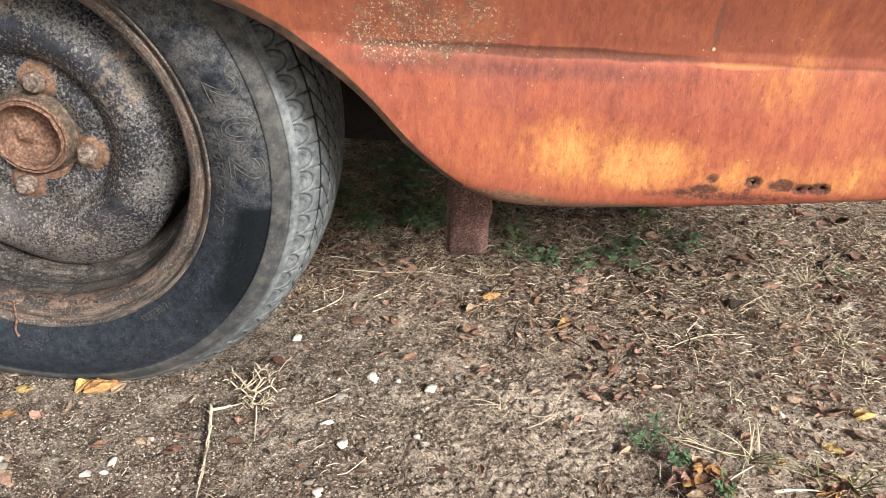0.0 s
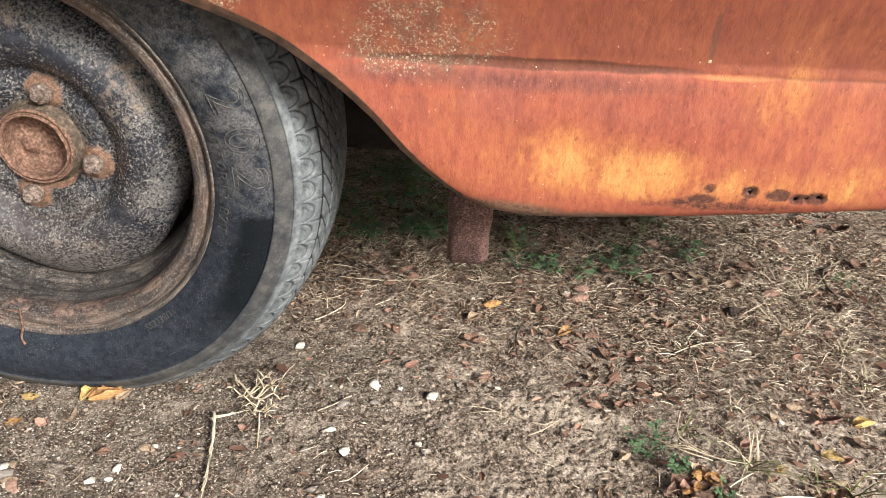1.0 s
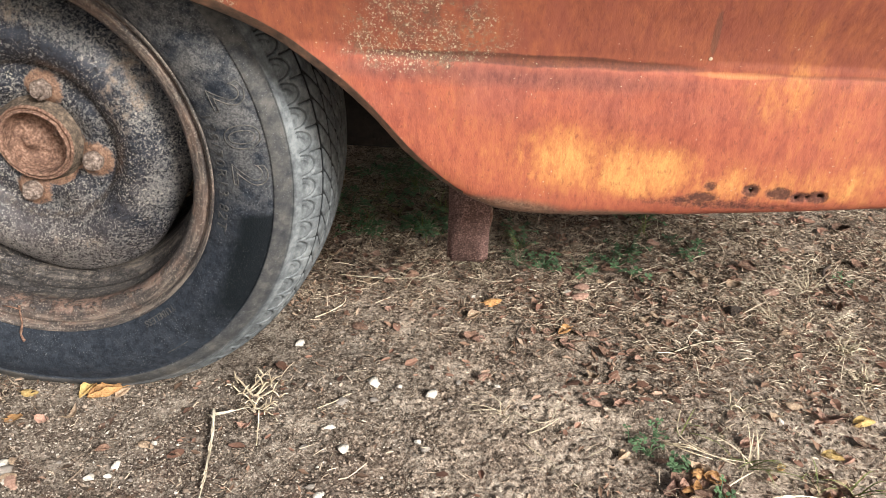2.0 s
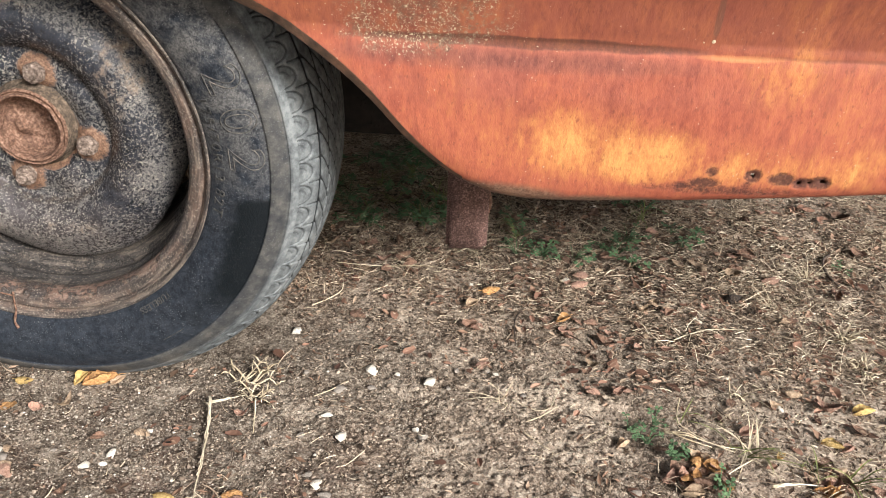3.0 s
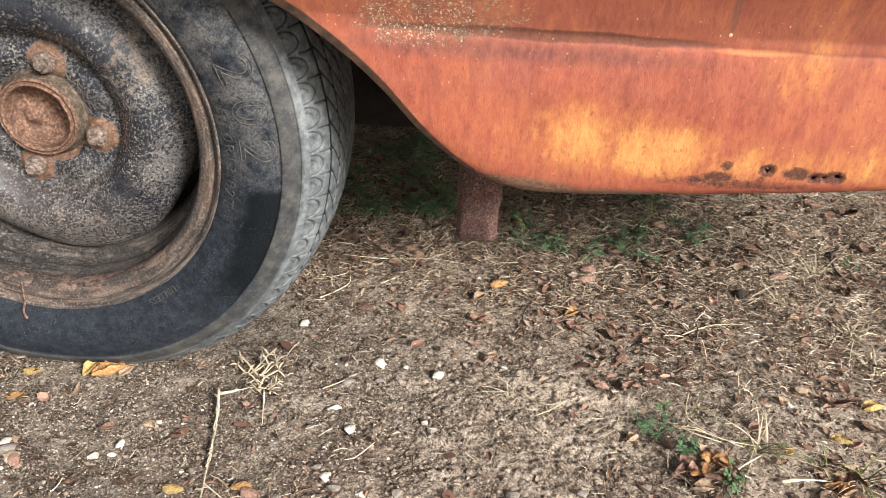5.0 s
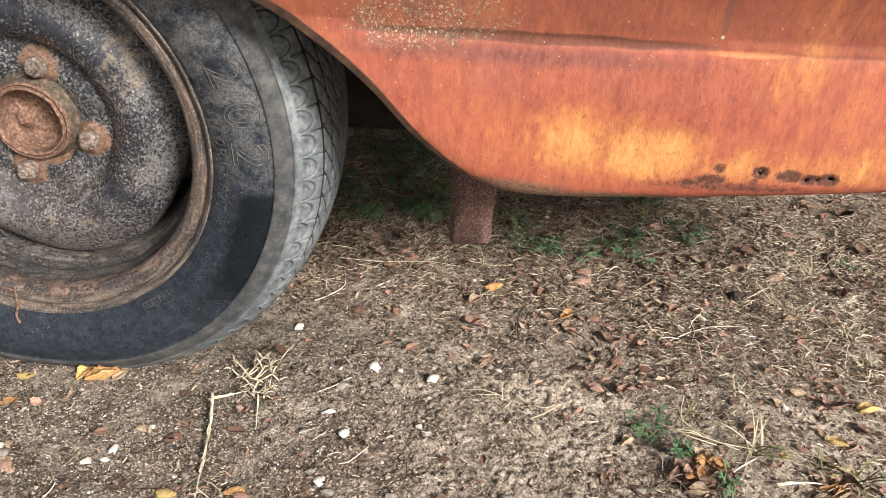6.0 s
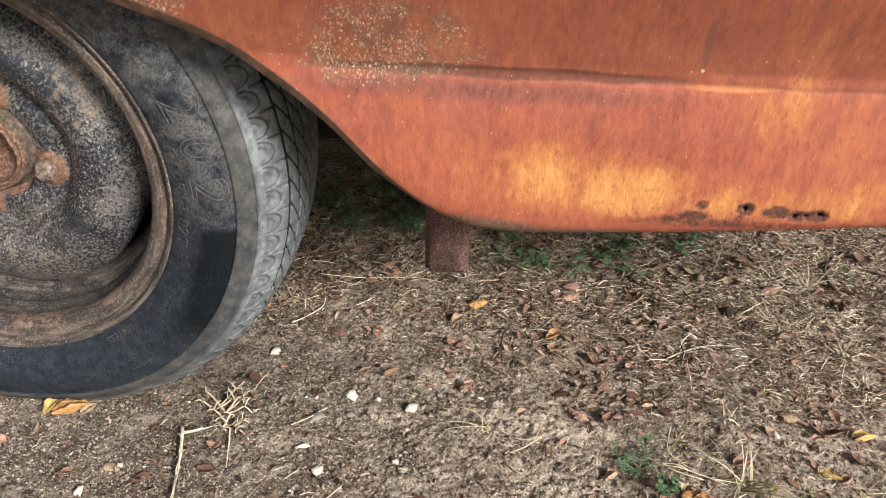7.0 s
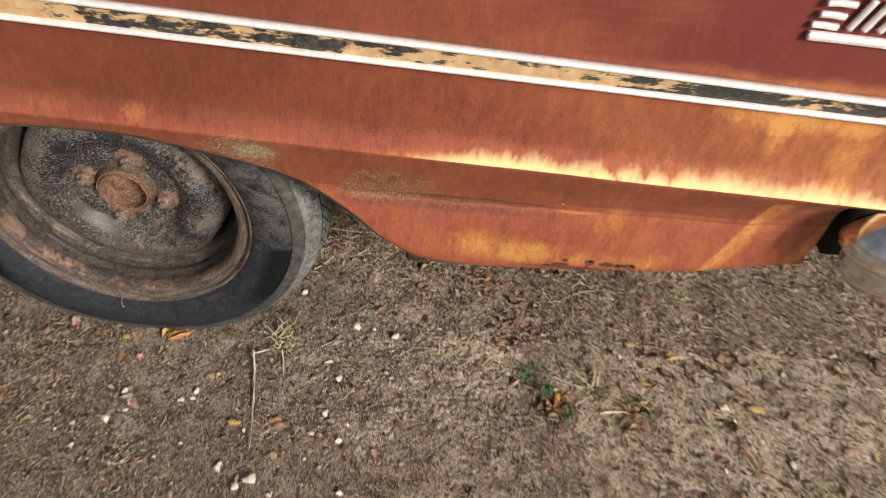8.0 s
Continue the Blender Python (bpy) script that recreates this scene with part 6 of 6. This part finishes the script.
def build_crumbs():
    verts, faces = [], []
    for x, y in scatter(33000):
        s, a, z = rng.uniform(0.0012, 0.0046) * (1.7 if rng.random() < 0.12 else 1), rng.uniform(0, 6.28), top(x, y) + rng.uniform(0, 0.003)
        e, tilt = s * rng.uniform(0.25, 0.6), rng.uniform(-0.5, 0.5)
        c, d, k = math.cos(a), math.sin(a), len(verts)
        for u, v, h in ((-1, 0, 0), (-0.2, 0.9, 0.15), (1, 0.1, 0), (0.1, -1, 0.1)):
            verts.append((x + c * u * s - d * v * e, y + d * u * s + c * v * e, z + tilt * u * s + h * s + 0.001))
        verts.append((x, y, z + 0.0003))
        faces += [(k, k + 1, k + 2, k + 3), (k, k + 4, k + 1), (k + 1, k + 4, k + 2), (k + 2, k + 4, k + 3), (k + 3, k + 4, k)]
    tagged(new("leaf_crumbs", mesh_of("leaf_crumbs", verts, faces, CHAFF, False)), "brown crumbs of broken dead leaves on the soil", "leaf litter", kind="stuff")


def pebbles(name, count, sizes, material, dense, label, category, sunk=0.2):
    verts, faces = [], []
    for x, y in scatter(count, dense=dense):
        s = rng.uniform(*sizes) * (1.8 if rng.random() < 0.05 else 1)
        z, k, a = soil_height(x, y) + crumbs(x, y) + s * (0.5 - sunk), len(verts), rng.uniform(0, 6.28)
        for low, wide in ((-0.25, 1.0), (0.30, 0.72)):
            for i in range(6):
                r = s * wide * rng.uniform(0.6, 1.15)
                verts.append((x + math.cos(a + i * 1.0472) * r, y + math.sin(a + i * 1.0472) * r * 0.8, z + (low + rng.uniform(-0.22, 0.22)) * s))
        verts.append((x + 0.2 * s, y, z + 0.5 * s))
        for i in range(6):
            j = (i + 1) % 6
            faces += [(k + i, k + j, k + 6 + j, k + 6 + i), (k + 6 + i, k + 6 + j, k + 12)]
    tagged(new(name, mesh_of(name, verts, faces, material, False)), label, category, kind="stuff")


build_straw((*scatter(56000, (-0.34, -0.30), (1.14, 0.66), matted), *scatter(20000, dense=matted)), STRAW, "broken brown straw matted over the soil")
build_flakes()
build_straw(scatter(9500, (0.60, -0.34), (1.32, 0.42), brighter_side), PALE_STRAW, "pale straw, brightened in colour, strewn beside the car")
build_crumbs()
pebbles("grit", 14000, (0.0004, 0.0012), GRIT, lambda x, y: 0.03 + 0.97 * math.exp(-((x - 0.05) / 0.3) ** 2 - ((y + 0.10) / 0.12) ** 2), "pale sand grains and grit on the soil", "grit")
pebbles("soil_clods", 46000, (0.0005, 0.0020), CLOD, lambda x, y: 0.30 + 0.70 * math.exp(-((x - 0.45) / 0.3) ** 2 - ((y + 0.05) / 0.12) ** 2), "loose crumbs of dry brown soil", "soil", 0.3)
